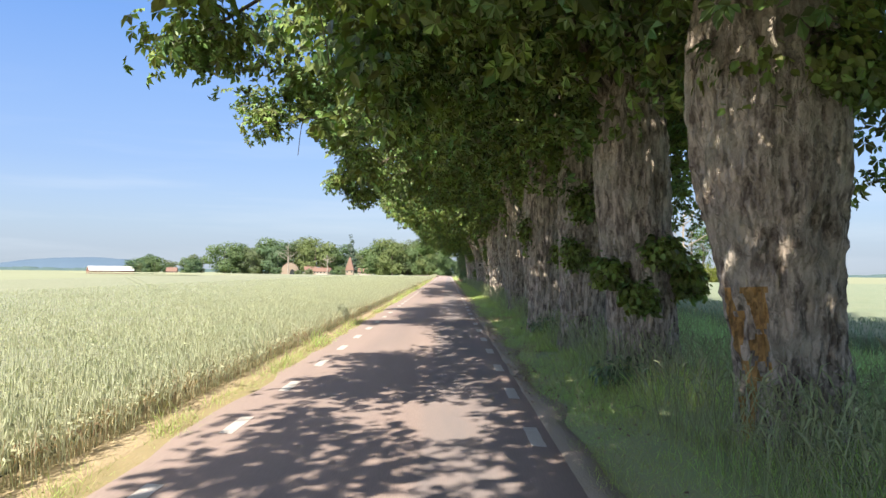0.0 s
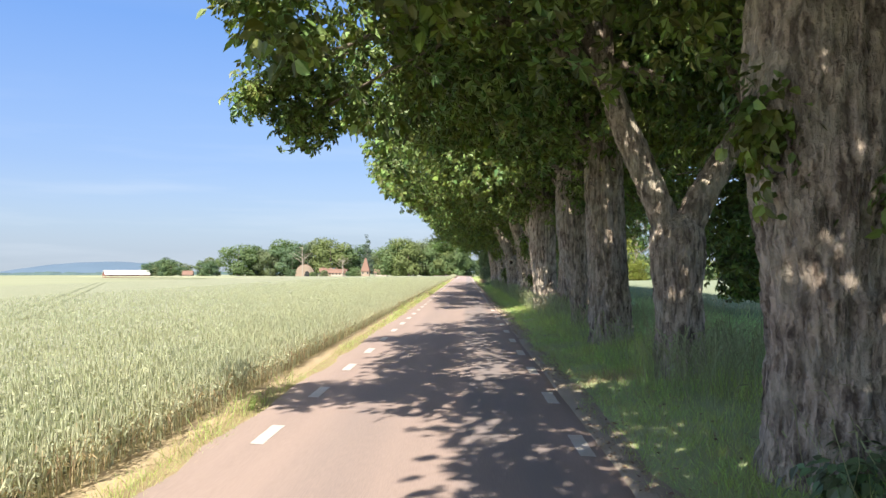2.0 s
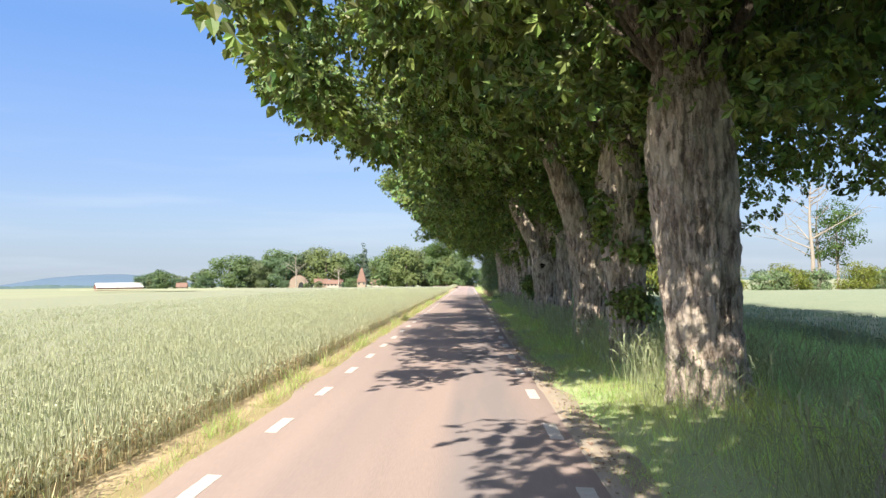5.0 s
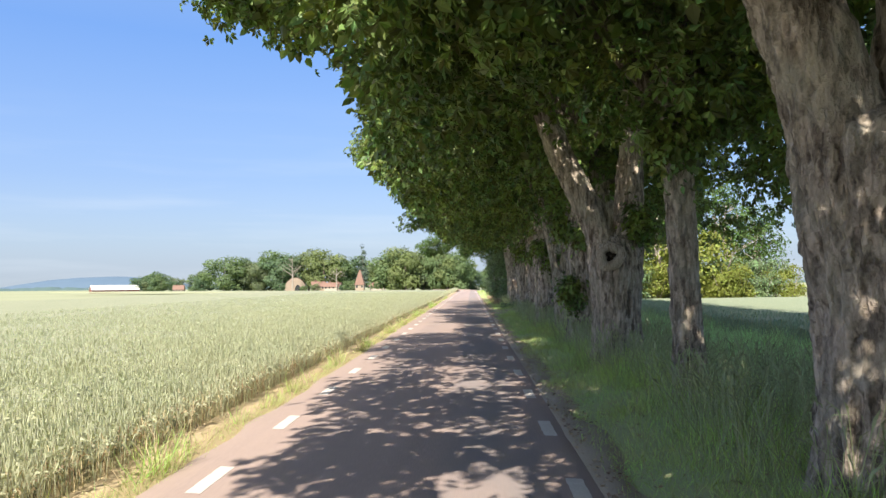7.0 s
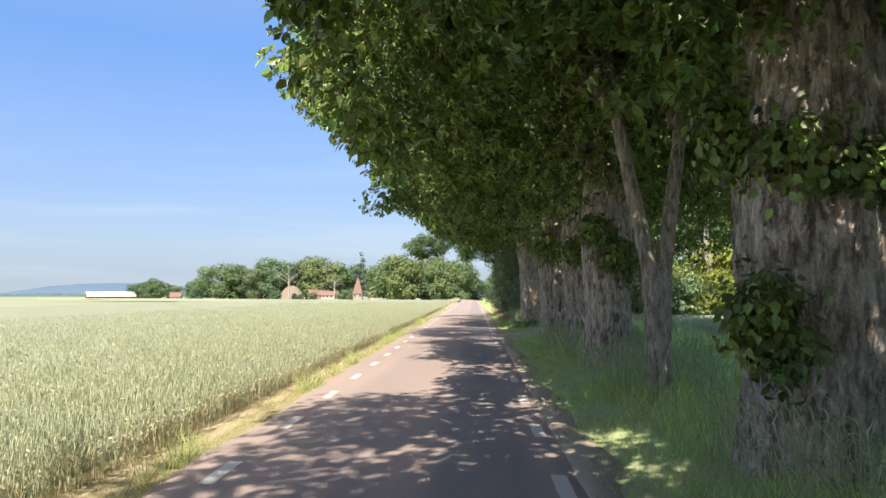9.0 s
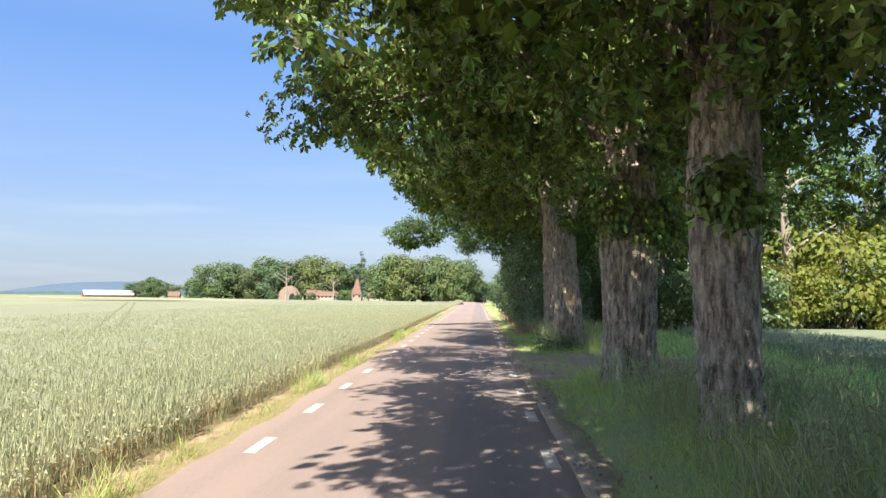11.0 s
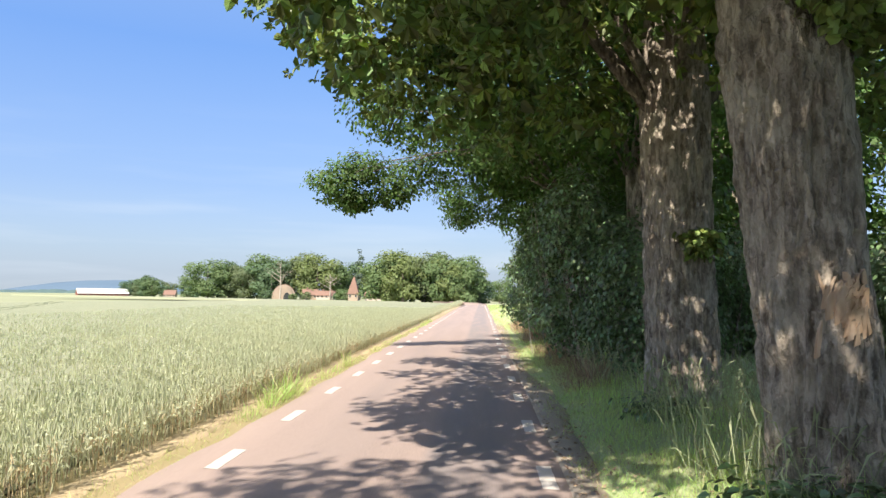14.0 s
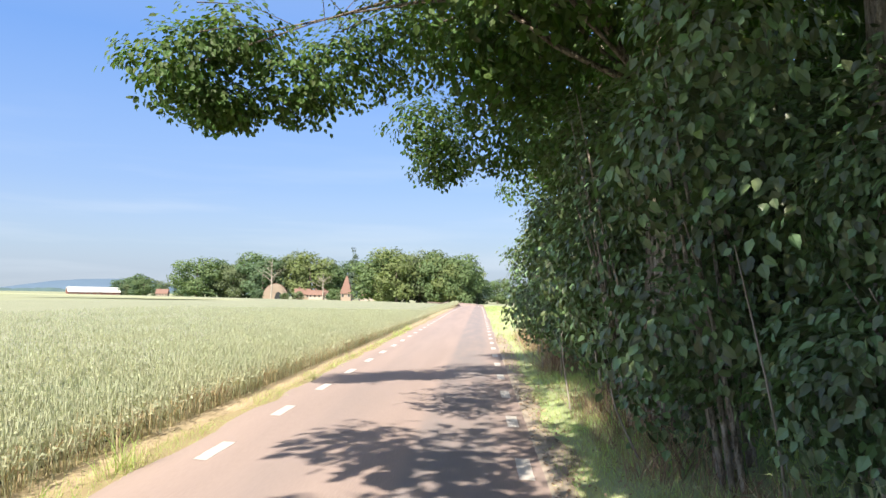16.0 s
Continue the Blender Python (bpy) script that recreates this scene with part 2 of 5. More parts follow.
PALE_WOOD = material("pale_dry_wood", ((0.717, 0.675, 0.592), (0.583, 0.517, 0.417)), 6, (1, 1, 0.3), rough=0.85, bump=0.4)
DEAD_WOOD = material("dead_wood", ((0.383, 0.342, 0.292), (0.283, 0.25, 0.208)), 4, (1, 1, 0.3), rough=0.9, bump=0.4)
LEAF = material("chestnut_leaf", ((0.052, 0.104, 0.044), (0.098, 0.164, 0.056)), 0.5, rough=0.46, spec=0.34, translucent=((2.0, 1.9, 0.45), 0.13), island=0.6, fine=((0.34, 0.37, 0.07), 0.44), bump_scale=1.1)
OVATE = material("shrub_leaf", ((0.112, 0.178, 0.092), (0.150, 0.212, 0.098)), 0.5, rough=0.38, spec=0.55, translucent=((1.4, 1.5, 0.6), 0.20), island=0.6, fine=((0.12, 0.16, 0.05), 0.35), bump_scale=1.3)
OAK = material("tree_leaf", ((0.058, 0.108, 0.034), (0.088, 0.145, 0.040)), 0.6, rough=0.55, spec=0.3, translucent=((1.5, 1.6, 0.55), 0.30), island=0.4)
# far leaf and spruce colours are lightened: some distance haze is mixed in
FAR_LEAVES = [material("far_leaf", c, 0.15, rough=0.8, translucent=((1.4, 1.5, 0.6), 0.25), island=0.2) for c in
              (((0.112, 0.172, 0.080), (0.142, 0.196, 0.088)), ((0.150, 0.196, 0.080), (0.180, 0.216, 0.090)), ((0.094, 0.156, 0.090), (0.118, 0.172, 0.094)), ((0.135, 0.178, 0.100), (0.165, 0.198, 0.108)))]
SPRUCE = material("spruce", ((0.0708, 0.104, 0.0792), (0.0917, 0.125, 0.0875)), 0.2, rough=0.9, island=0.3)
YELLOW_LEAF = material("young_leaf", ((0.16, 0.20, 0.042), (0.20, 0.22, 0.05)), 0.5, rough=0.6, translucent=((1.4, 1.4, 0.55), 0.35), island=0.35)
WHEAT = material("wheat_stalk", ((0.443, 0.478, 0.343), (0.496, 0.509, 0.357)), 0.7, rough=0.75, spec=0.25, translucent=((1.1, 1.1, 0.9), 0.42), island=0.25)
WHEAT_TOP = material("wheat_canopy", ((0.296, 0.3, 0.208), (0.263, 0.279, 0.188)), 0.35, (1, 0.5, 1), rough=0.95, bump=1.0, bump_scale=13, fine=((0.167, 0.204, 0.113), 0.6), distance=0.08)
# ordinary wheat turned blue-green: the tint of shade put into the colour
SHADE_BLUE_WHEAT = material("shade_blue_wheat", ((0.226, 0.322, 0.243), (0.27, 0.348, 0.243)), 0.6, rough=0.75, translucent=((1.2, 1.3, 0.9), 0.3), island=0.3)
STRAW = material("dry_stem", ((0.533, 0.45, 0.3), (0.417, 0.333, 0.217)), 1.2, rough=0.9, translucent=((1.2, 1.1, 0.8), 0.2), island=0.35)
GRASS = material("grass_blade", ((0.32, 0.49, 0.19), (0.41, 0.55, 0.22)), 0.5, rough=0.55, spec=0.4, translucent=((1.5, 1.5, 0.75), 0.55), island=0.5, fine=((0.51, 0.448, 0.244), 0.5), bump_scale=0.9)
MEADOW = material("meadow_blade", ((0.347, 0.51, 0.285), (0.438, 0.57, 0.326)), 0.5, rough=0.6, translucent=((1.45, 1.5, 0.9), 0.55), island=0.45)
ROOF_WHITE = material("white_sheet_roof", ((0.617, 0.617, 0.608), (0.55, 0.55, 0.55)), 0.5, rough=0.5)
RED_BOARD = material("red_boards", ((0.217, 0.1, 0.0792), (0.167, 0.075, 0.0625)), 0.8, (6, 6, 0.4), rough=0.9)
TILE_ROOF = material("clay_tile_roof", ((0.225, 0.138, 0.108), (0.183, 0.117, 0.0917)), 0.9, rough=0.85, bump=0.4, bump_scale=6)
CREAM_WALL = material("cream_wall", ((0.358, 0.287, 0.225), (0.3, 0.242, 0.188)), 0.6, rough=0.9)
WHITE_WALL = material("white_wall", ((0.417, 0.367, 0.317), (0.358, 0.317, 0.275)), 0.6, rough=0.9)
GLASS_DARK = material("window_glass", ((0.03, 0.035, 0.04), (0.05, 0.055, 0.06)), 1.0, rough=0.08, spec=0.6)
# the blue of distance haze is painted into these two colours
HAZE_HILL = material("hazed_hill", ((0.080, 0.128, 0.188), (0.096, 0.144, 0.200)), 0.004, rough=1)
HAZE_WOOD = material("hazed_far_wood", ((0.0625, 0.104, 0.113), (0.0792, 0.121, 0.117)), 0.02, rough=1)
FAR_FIELD = material("far_field", ((0.275, 0.292, 0.183), (0.208, 0.242, 0.138)), 0.012, (0.3, 1, 1), rough=1, fine=((0.317, 0.308, 0.2), 0.5), bump_scale=0.05)


# ---------------------------------------------------------------- mesh helpers
def mesh(name, verts, faces, mats, smooth=False, index=None):
    """A mesh from numpy arrays: verts (n, 3), faces a list of (m, k) arrays."""
    verts = np.asarray(verts, dtype=np.float32).reshape(-1, 3)
    faces = [np.asarray(f, dtype=np.int32) for f in faces if len(f)]
    me = bpy.data.meshes.new(name)
    loops = np.concatenate([f.ravel() for f in faces])
    sizes = np.concatenate([np.full(len(f), f.shape[1], dtype=np.int32) for f in faces])
    me.vertices.add(len(verts))
    me.vertices.foreach_set("co", verts.ravel())
    me.loops.add(len(loops))
    me.loops.foreach_set("vertex_index", loops)
    me.polygons.add(len(sizes))
    me.polygons.foreach_set("loop_start", np.concatenate([[0], np.cumsum(sizes)[:-1]]).astype(np.int32))
    me.polygons.foreach_set("use_smooth", np.full(len(sizes), smooth))
    for m in mats if isinstance(mats, (list, tuple)) else [mats]:
        me.materials.append(m)
    if index is not None:
        me.polygons.foreach_set("material_index", np.asarray(index, dtype=np.int32))
    me.update(calc_edges=True)
    return me


def part(name, data, parent=None, label="", m=None):
    ob = new(name, data)
    ob.parent = parent
    if m is not None:
        ob.matrix_basis = m
    return tagged(ob, label)


def base(name, x, y, z, label, category, group="", turn=0.0):
    """An Empty at a thing's foot."""
    ob = new(name)
    ob.empty_display_size = 0.3
    ob.matrix_basis = pose(x, y, z, 0, 0, turn)
    return tagged(ob, label, category, group)


def vnoise(p, seed=0):
    """Smooth value noise in -1..1 at the points p (n, 3)."""
    p = np.asarray(p, dtype=np.float64)
    i = np.floor(p).astype(np.int64)
    f = p - i
    f = f * f * (3 - 2 * f)
    out = np.zeros(len(p))
    for dx in (0, 1):
        for dy in (0, 1):
            for dz in (0, 1):
                h = (i[:, 0] + dx) * 374761393 + (i[:, 1] + dy) * 668265263 + (i[:, 2] + dz) * 2147483647 + seed * 1274126177
                h = (h ^ (h >> 13)) * 1274126177
                h = (h ^ (h >> 16)) & 0xFFFF
                w = (f[:, 0] if dx else 1 - f[:, 0]) * (f[:, 1] if dy else 1 - f[:, 1]) * (f[:, 2] if dz else 1 - f[:, 2])
                out += w * (h / 32767.5 - 1)
    return out


def curve_points(keys, n):
    """n points along a smooth curve through the keys, rows of x, y, z, radius."""
    k = np.asarray(keys, dtype=float)
    s = np.linspace(0, len(k) - 1, n)
    i = np.clip(s.astype(int), 0, len(k) - 2)
    f = (s - i)[:, None]
    p0, p1, p2, p3 = k[np.maximum(i - 1, 0)], k[i], k[i + 1], k[np.minimum(i + 2, len(k) - 1)]
    return 0.5 * (2 * p1 + (p2 - p0) * f + (2 * p0 - 5 * p1 + 4 * p2 - p3) * f ** 2 + (3 * p1 - p0 - 3 * p2 + p3) * f ** 3)


def tube(keys, rings, seg, seed=0, rough=0.0, cell=0.11, lobes=0.0):
    """A tapered limb along keys (x, y, z, radius) with bark ridges rough metres deep. Returns verts and faces."""
    c = curve_points(keys, rings)
    d = np.gradient(c[:, :3], axis=0)
    d /= np.linalg.norm(d, axis=1)[:, None]
    ref = np.array([0.0, 1.0, 0.0]) if abs(d[0, 1]) < 0.9 else np.array([1.0, 0, 0])
    u = np.cross(ref, d)
    u /= np.linalg.norm(u, axis=1)[:, None]
    v = np.cross(d, u)
    a = np.linspace(0, 2 * math.pi, seg, endpoint=False)
    ring = np.cos(a)[None, :, None] * u[:, None, :] + np.sin(a)[None, :, None] * v[:, None, :]
    r = np.maximum(c[:, 3], 0.004)[:, None] * np.ones((1, seg))
    p = c[:, None, :3] + ring * r[:, :, None]
    if rough:
        q = p.reshape(-1, 3)
        warp = 0.22 * vnoise(q * (3.0, 3.0, 2.2), seed + 5)
        ridge = 1 - 2 * np.abs(vnoise(q / (cell, cell, cell * 4.6) + warp[:, None] * 1.5, seed))
        fine = vnoise(q / (cell * 0.45, cell * 0.45, cell * 1.3), seed + 1)
        broad = vnoise(q * (3.2, 3.2, 0.35), seed + 2)
        k = (rough * (1.0 * ridge + 0.6 * fine) + lobes * broad * (1 + 1.0 * np.exp(-np.maximum(q[:, 2], 0) / 0.5))).reshape(rings, seg)
        p = p + ring * k[:, :, None]
    i = np.arange(rings - 1)[:, None] * seg
    j = np.arange(seg)[None, :]
    jn = (j + 1) % seg
    f = np.stack([i + j, i + jn, i + seg + jn, i + seg + j], axis=-1).reshape(-1, 4)
    return p.reshape(-1, 3), f


def join(pieces):
    """Joins (verts, faces) pairs."""
    vs, fs, o = [], [], 0
    for v, f in pieces:
        vs.append(np.asarray(v))
        fs.append(np.asarray(f) + o)
        o += len(v)
    return np.concatenate(vs), [np.concatenate(fs)]


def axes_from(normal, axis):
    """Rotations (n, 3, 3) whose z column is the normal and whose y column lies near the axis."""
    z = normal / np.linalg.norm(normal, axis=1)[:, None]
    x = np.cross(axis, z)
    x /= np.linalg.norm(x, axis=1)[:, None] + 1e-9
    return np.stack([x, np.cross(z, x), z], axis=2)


def scatter(template, faces, pos, rot, size):
    """Copies of a template (k, 3) at pos with the rotations and sizes."""
    v = np.einsum("nij,kj->nki", rot, template) * np.asarray(size)[:, None, None] + pos[:, None, :]
    f = np.asarray(faces)[None] + (np.arange(len(pos)) * len(template))[:, None, None]
    return v.reshape(-1, 3), f.reshape(-1, f.shape[2])


def palmate():
    """A chestnut leaf of five drooping leaflets round one stalk, one metre across."""
    v, f = [], []
    for k, ang in enumerate((-100, -50, 0, 50, 100)):
        a, ln = radians(ang), (0.36, 0.48, 0.54, 0.48, 0.36)[k]
        d, s = np.array([math.sin(a), math.cos(a), 0]), np.array([math.cos(a), -math.sin(a), 0])
        o = len(v)
        v += [d * 0.02, d * ln * 0.64 + s * 0.125 + (0, 0, -0.03), d * ln + (0, 0, -0.20), d * ln * 0.64 - s * 0.125 + (0, 0, -0.03)]
        f.append((o, o + 1, o + 2, o + 3))
    return np.array(v), np.array(f)


PALM_V, PALM_F = palmate()
OVAL_V = np.array([(0, 0, 0), (0.34, 0.30, 0.06), (0.26, 0.66, 0.02), (0, 1.0, -0.12), (-0.26, 0.66, 0.02), (-0.34, 0.30, 0.06), (0, 0.5, -0.03)])
OVAL_F = np.array([(0, 1, 6, 5), (1, 2, 3, 6), (6, 3, 4, 5)])
QUAD_V = np.array([(-0.5, 0, 0), (0.5, 0.1, 0.1), (0.45, 1.0, -0.1), (-0.4, 0.9, 0.1)])
QUAD_F = np.array([(0, 1, 2, 3)])


def foliage(rng, lobes, count, size, kind="palm", uneven=0.35, inner=0.25, droop=0.5, spray=7, outward=0.95, upward=0.6, prune=None):
    """Sprays of leaves over the uneven skins of a set of lobes (x, y, z, rx, ry, rz) and a few within them; prune(p): which sprays stay."""
    lobes = np.asarray(lobes, dtype=float)
    area = (lobes[:, 3] * lobes[:, 4] + lobes[:, 3] * lobes[:, 5] + lobes[:, 4] * lobes[:, 5])
    want = count // spray
    pick = rng.choice(len(lobes), want * 3, p=area / area.sum())
    d = rng.normal(size=(len(pick), 3))
    d /= np.linalg.norm(d, axis=1)[:, None]
    c, r = lobes[pick, :3], lobes[pick, 3:]
    bump = 1 + uneven * vnoise(d * 2.3 + c * 1.7, 11) + uneven * 0.6 * vnoise(d * 5.5 + c, 12)
    depth = np.where(rng.random(len(pick)) < inner, rng.uniform(0.45, 0.9, len(pick)), rng.uniform(0.88, 1.06, len(pick)))
    p = c + d * r * (bump * depth)[:, None]
    best = np.full(len(p), 9.0)
    for k in range(len(lobes)):
        q = np.linalg.norm((p - lobes[k, :3]) / lobes[k, 3:], axis=1)
        best = np.minimum(best, np.where(pick == k, 9, q))
    keep = (best > 0.62) | (rng.random(len(p)) < 0.12)
    if prune is not None:
        keep &= prune(p)
    p, d = p[keep][:want], d[keep][:want]
    # each spray fans out from its twig and hangs a little at the rim
    p, d = np.repeat(p, spray, axis=0), np.repeat(d, spray, axis=0)
    off = np.clip(rng.normal(size=p.shape), -1.7, 1.7) * (0.85, 0.85, 0.45) * size
    out = off / size + d * 0.8 - (0, 0, droop)
    p = p + off - (0, 0, 1) * (0.35 * size * droop * np.linalg.norm(off / size, axis=1))[:, None]
    n = d * outward + rng.normal(size=d.shape) * 0.34 + (0, 0, upward)
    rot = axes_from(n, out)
    s = size * rng.uniform(0.65, 1.2, len(p))
    t = {"palm": (PALM_V, PALM_F), "oval": (OVAL_V, OVAL_F), "quad": (QUAD_V, QUAD_F)}[kind]
    return scatter(t[0], t[1], p, rot, s)


def grid(xs, ys, height):
    """A sheet over the xs and ys with height(x, y)."""
    gx, gy = np.meshgrid(xs, ys)
    v = np.stack([gx.ravel(), gy.ravel(), height(gx.ravel(), gy.ravel())], axis=1)
    w = len(xs)
    i = (np.arange(len(ys) - 1)[:, None] * w + np.arange(w - 1)[None, :]).ravel()
    return v, np.stack([i, i + 1, i + w + 1, i + w], axis=1)


# ---------------------------------------------------------------- ground, road, fields
def verge_height(x, y):
    """The ground: flat fields, a low bank under the avenue, a shallow dip beside the road."""
    bank = 0.20 * np.exp(-((x - 3.6) / 1.5) ** 2) * np.clip((900 - y) / 600, 0, 1)
    entry = np.exp(-((y - 101.5) / 3.2) ** 2)
    flat = bank * (1 - 0.8 * entry)
    rough = 0.03 * vnoise(np.stack([x, y * 0.7, 0 * x], 1) * 1.1, 3) * ((x > 1.6) & (x < 12))
    return flat + rough - 0.02 + fall(y) + side(x)


def side(x):
    """The land sinks gently towards the west."""
    return -0.009 * np.clip(-np.asarray(x, dtype=float) - 60, 0, 300)


def fall(y):
    """It falls away ahead as well, first faster, then slowly."""
    y = np.asarray(y, dtype=float)
    return -0.0075 * np.clip(y - 200, 0, 200) - 0.0035 * np.maximum(y - 450, 0)


gx = np.concatenate([[-2500, -900, -300, -120, -60, -30, -15, -8, -5], np.arange(-4.4, 12.1, 0.4), [14, 18, 25, 40, 80, 200, 600, 2500]])
gy = np.concatenate([[-400, -100, -40, -20], np.arange(-12, 165, 1.0), [170, 180, 200, 240, 300, 400, 500, 600, 700, 900, 1400, 2200, 3200]])
gv, gf = grid(gx, gy, verge_height)
gc = gv[gf].mean(axis=1)
gi = np.where(gc[:, 0] < -4.3, 0, np.where(gc[:, 0] < 1.0, 1, np.where(gc[:, 0] < 11, 2, 3)))
gi = np.where((gc[:, 1] > 330) | (np.abs(gc[:, 0]) > 70), 3, gi)
ground = tagged(new("ground", mesh("ground", gv, [gf], [SOIL, DRY_TURF, TURF, FAR_FIELD], True, gi)),
                "flat farmland with soil, turf and distant pale fields", "ground", kind="structure")

# the road: straight, then bending away to the left behind the wheat
ROAD_MID = -0.93


def bend(y):
    return -np.maximum(y - 255, 0) ** 2 / 260.0


rx = np.array([-2.52, -2.4, -1.95, -1.2, -0.4, 0.4, 1.2, 1.95, 2.15, 2.25])
ry = np.concatenate([np.arange(-30, 160, 0.5), np.arange(160, 310, 3.0)])
rgx, rgy = np.meshgrid(rx, ry)
edge = np.abs(rgx) > 2.1
wob = 0.10 * vnoise(np.stack([rgy.ravel() * 0.9, np.sign(rgx.ravel()) * 7, 0 * rgy.ravel()], 1), 21).reshape(rgx.shape)
rpx = ROAD_MID + rgx + bend(rgy) + edge * wob
rpz = 0.045 - 0.006 * rgx ** 2 + fall(rgy)
rpz[:, 0] = rpz[:, -1] = -0.03
rv = np.stack([rpx.ravel(), rgy.ravel(), rpz.ravel()], 1)
w = len(rx)
ri = (np.arange(len(ry) - 1)[:, None] * w + np.arange(w - 1)[None, :]).ravel()
road = tagged(new("road", mesh("road", rv, [np.stack([ri, ri + 1, ri + w + 1, ri + w], 1)], ASPHALT, True)),
              "worn reddish-grey asphalt country road dappled with tree shade", "road", kind="structure")


def dash_mesh():
    """One short painted edge line, 1.05 m long, with ragged ends."""
    rng = np.random.default_rng(4)
    ys = np.linspace(0, 1.05, 9)
    left = np.stack([-0.085 + rng.uniform(-0.006, 0.006, 9), ys, np.full(9, 0.005)], 1)
    right = np.stack([0.085 + rng.uniform(-0.006, 0.006, 9), ys, np.full(9, 0.005)], 1)
    left[0, 1], right[-1, 1] = 0.03, 1.02
    v = np.concatenate([left, right, left - (0, 0, 0.02), right - (0, 0, 0.02)])
    i = np.arange(8)
    f = np.concatenate([np.stack([i, i + 9, i + 10, i + 1], 1), np.stack([i + 18, i, i + 1, i + 19], 1), np.stack([i + 9, i + 27, i + 28, i + 10], 1)])
    return mesh("edge_line_dash", v, [f], PAINT)


DASH = dash_mesh()
for x0, first in ((0.98, 17.42), (-2.84, 17.90)):
    for k in range(-8, 84):
        y = first + 3.107 * k
        z = 0.045 - 0.006 * (x0 - ROAD_MID) ** 2 + float(fall(y))
        part("edge_line_dash", DASH, road, "", pose(x0 + float(bend(np.array(y))), y, z, 0, 0, 0))

# a bare tan strip between the wheat and the verge grass
ty = np.arange(-30, 250, 0.5)
tw = 0.05 * vnoise(np.stack([ty * 1.1, 0 * ty, 0 * ty], 1), 41)
tv = np.stack([np.stack([c + wgt * tw, ty, np.full(len(ty), z)], 1) for c, wgt, z in ((-4.18, 0, -0.03), (-4.10, 0, 0.012), (-3.92, 0.4, 0.022), (-3.74, 1.6, 0.010), (-3.68, 1.8, -0.03))], 1)
tv[:, :, 2] += fall(tv[:, :, 1])
ti = (np.arange(len(ty) - 1)[:, None] * 5 + np.arange(4)[None, :]).ravel()
TAN = material("bare_tan_soil", ((0.483, 0.375, 0.242), (0.383, 0.308, 0.183)), 2.0, (1, 0.3, 1), rough=1, bump=0.6, bump_scale=40, fine=((0.55, 0.45, 0.3), 0.5))
tagged(new("soil_strip", mesh("soil_strip", tv.reshape(-1, 3), [np.stack([ti, ti + 1, ti + 6, ti + 5], 1)], TAN, True)), "bare tan soil strip along the wheat's edge", "ground", kind="structure")

# brown grit and rotted leaves along the asphalt's other edge
gy2 = np.arange(-12, 150, 0.4)
gw = vnoise(np.stack([gy2 * 0.8, 0 * gy2, 0 * gy2], 1), 43)
gz = verge_height(np.full(len(gy2), 1.4), gy2)
gv2 = np.stack([np.stack([c + wgt * gw, gy2, np.maximum(gz, -0.01) + z], 1) for c, wgt, z in ((1.16, 0, -0.03), (1.20, 0, 0.030), (1.42, 0.06, 0.036), (1.62, 0.20, 0.022), (1.72, 0.24, -0.04))], 1)
gi2 = (np.arange(len(gy2) - 1)[:, None] * 5 + np.arange(4)[None, :]).ravel()
GRIT = material("edge_grit", ((0.383, 0.317, 0.258), (0.3, 0.267, 0.2)), 2.4, (1, 0.5, 1), rough=1, bump=0.8, bump_scale=45, fine=((0.35, 0.3, 0.242), 0.5))
tagged(new("grit_strip", mesh("grit_strip", gv2.reshape(-1, 3), [np.stack([gi2, gi2 + 1, gi2 + 6, gi2 + 5], 1)], GRIT, True)), "brown grit and leaf crumbs along the asphalt's edge", "ground", kind="structure")

# the gravelled field entrance on the right
ev, ef = grid(np.linspace(0, 1, 14), np.linspace(0, 1, 12), lambda x, y: 0 * x)
ex = 1.15 + ev[:, 0] * 8.0
ey = 101.4 + (ev[:, 1] - 0.5) * (9.5 - 5.5 * ev[:, 0]) + 0.35 * vnoise(np.stack([ex, ev[:, 1] * 3, 0 * ex], 1), 8)
rim = (ev[:, 1] < 0.01) | (ev[:, 1] > 0.99) | (ev[:, 0] > 0.99)
ez = verge_height(ex, ey) + np.where(rim, -0.06, 0.035)
entry = tagged(new("driveway", mesh("driveway", np.stack([ex, ey, ez], 1), [ef], GRAVEL, True)), "reddish gravel field entrance off the road", "driveway", kind="structure")

# wheat: a canopy sheet, and real stalks where the camera passes
STALK_V = np.array([(-0.004, 0, 0), (0.004, 0, 0), (0.004, 0.0, 0.50), (-0.004, 0.0, 0.50),
                    (0, 0, 0.20), (0.075, 0.02, 0.36), (0.135, 0.03, 0.30), (0.070, 0.035, 0.33),
                    (0, 0, 0.30), (-0.05, 0.01, 0.47), (-0.11, 0.0, 0.45), (-0.05, 0.022, 0.44),
                    (0, -0.011, 0.50), (0.013, 0, 0.545), (0, 0.0, 0.615), (-0.013, 0, 0.545),
                    (-0.011, 0, 0.50), (0, 0.013, 0.545), (0, 0, 0.61), (0, -0.013, 0.545)])
STALK_F = np.arange(20).reshape(5, 4)


def turned(rng, n, lean=0.1):
    a = rng.uniform(0, 2 * math.pi, n)
    up = np.stack([rng.normal(0, lean, n), rng.normal(0, lean, n), np.ones(n)], 1)
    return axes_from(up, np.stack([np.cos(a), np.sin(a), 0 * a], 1))


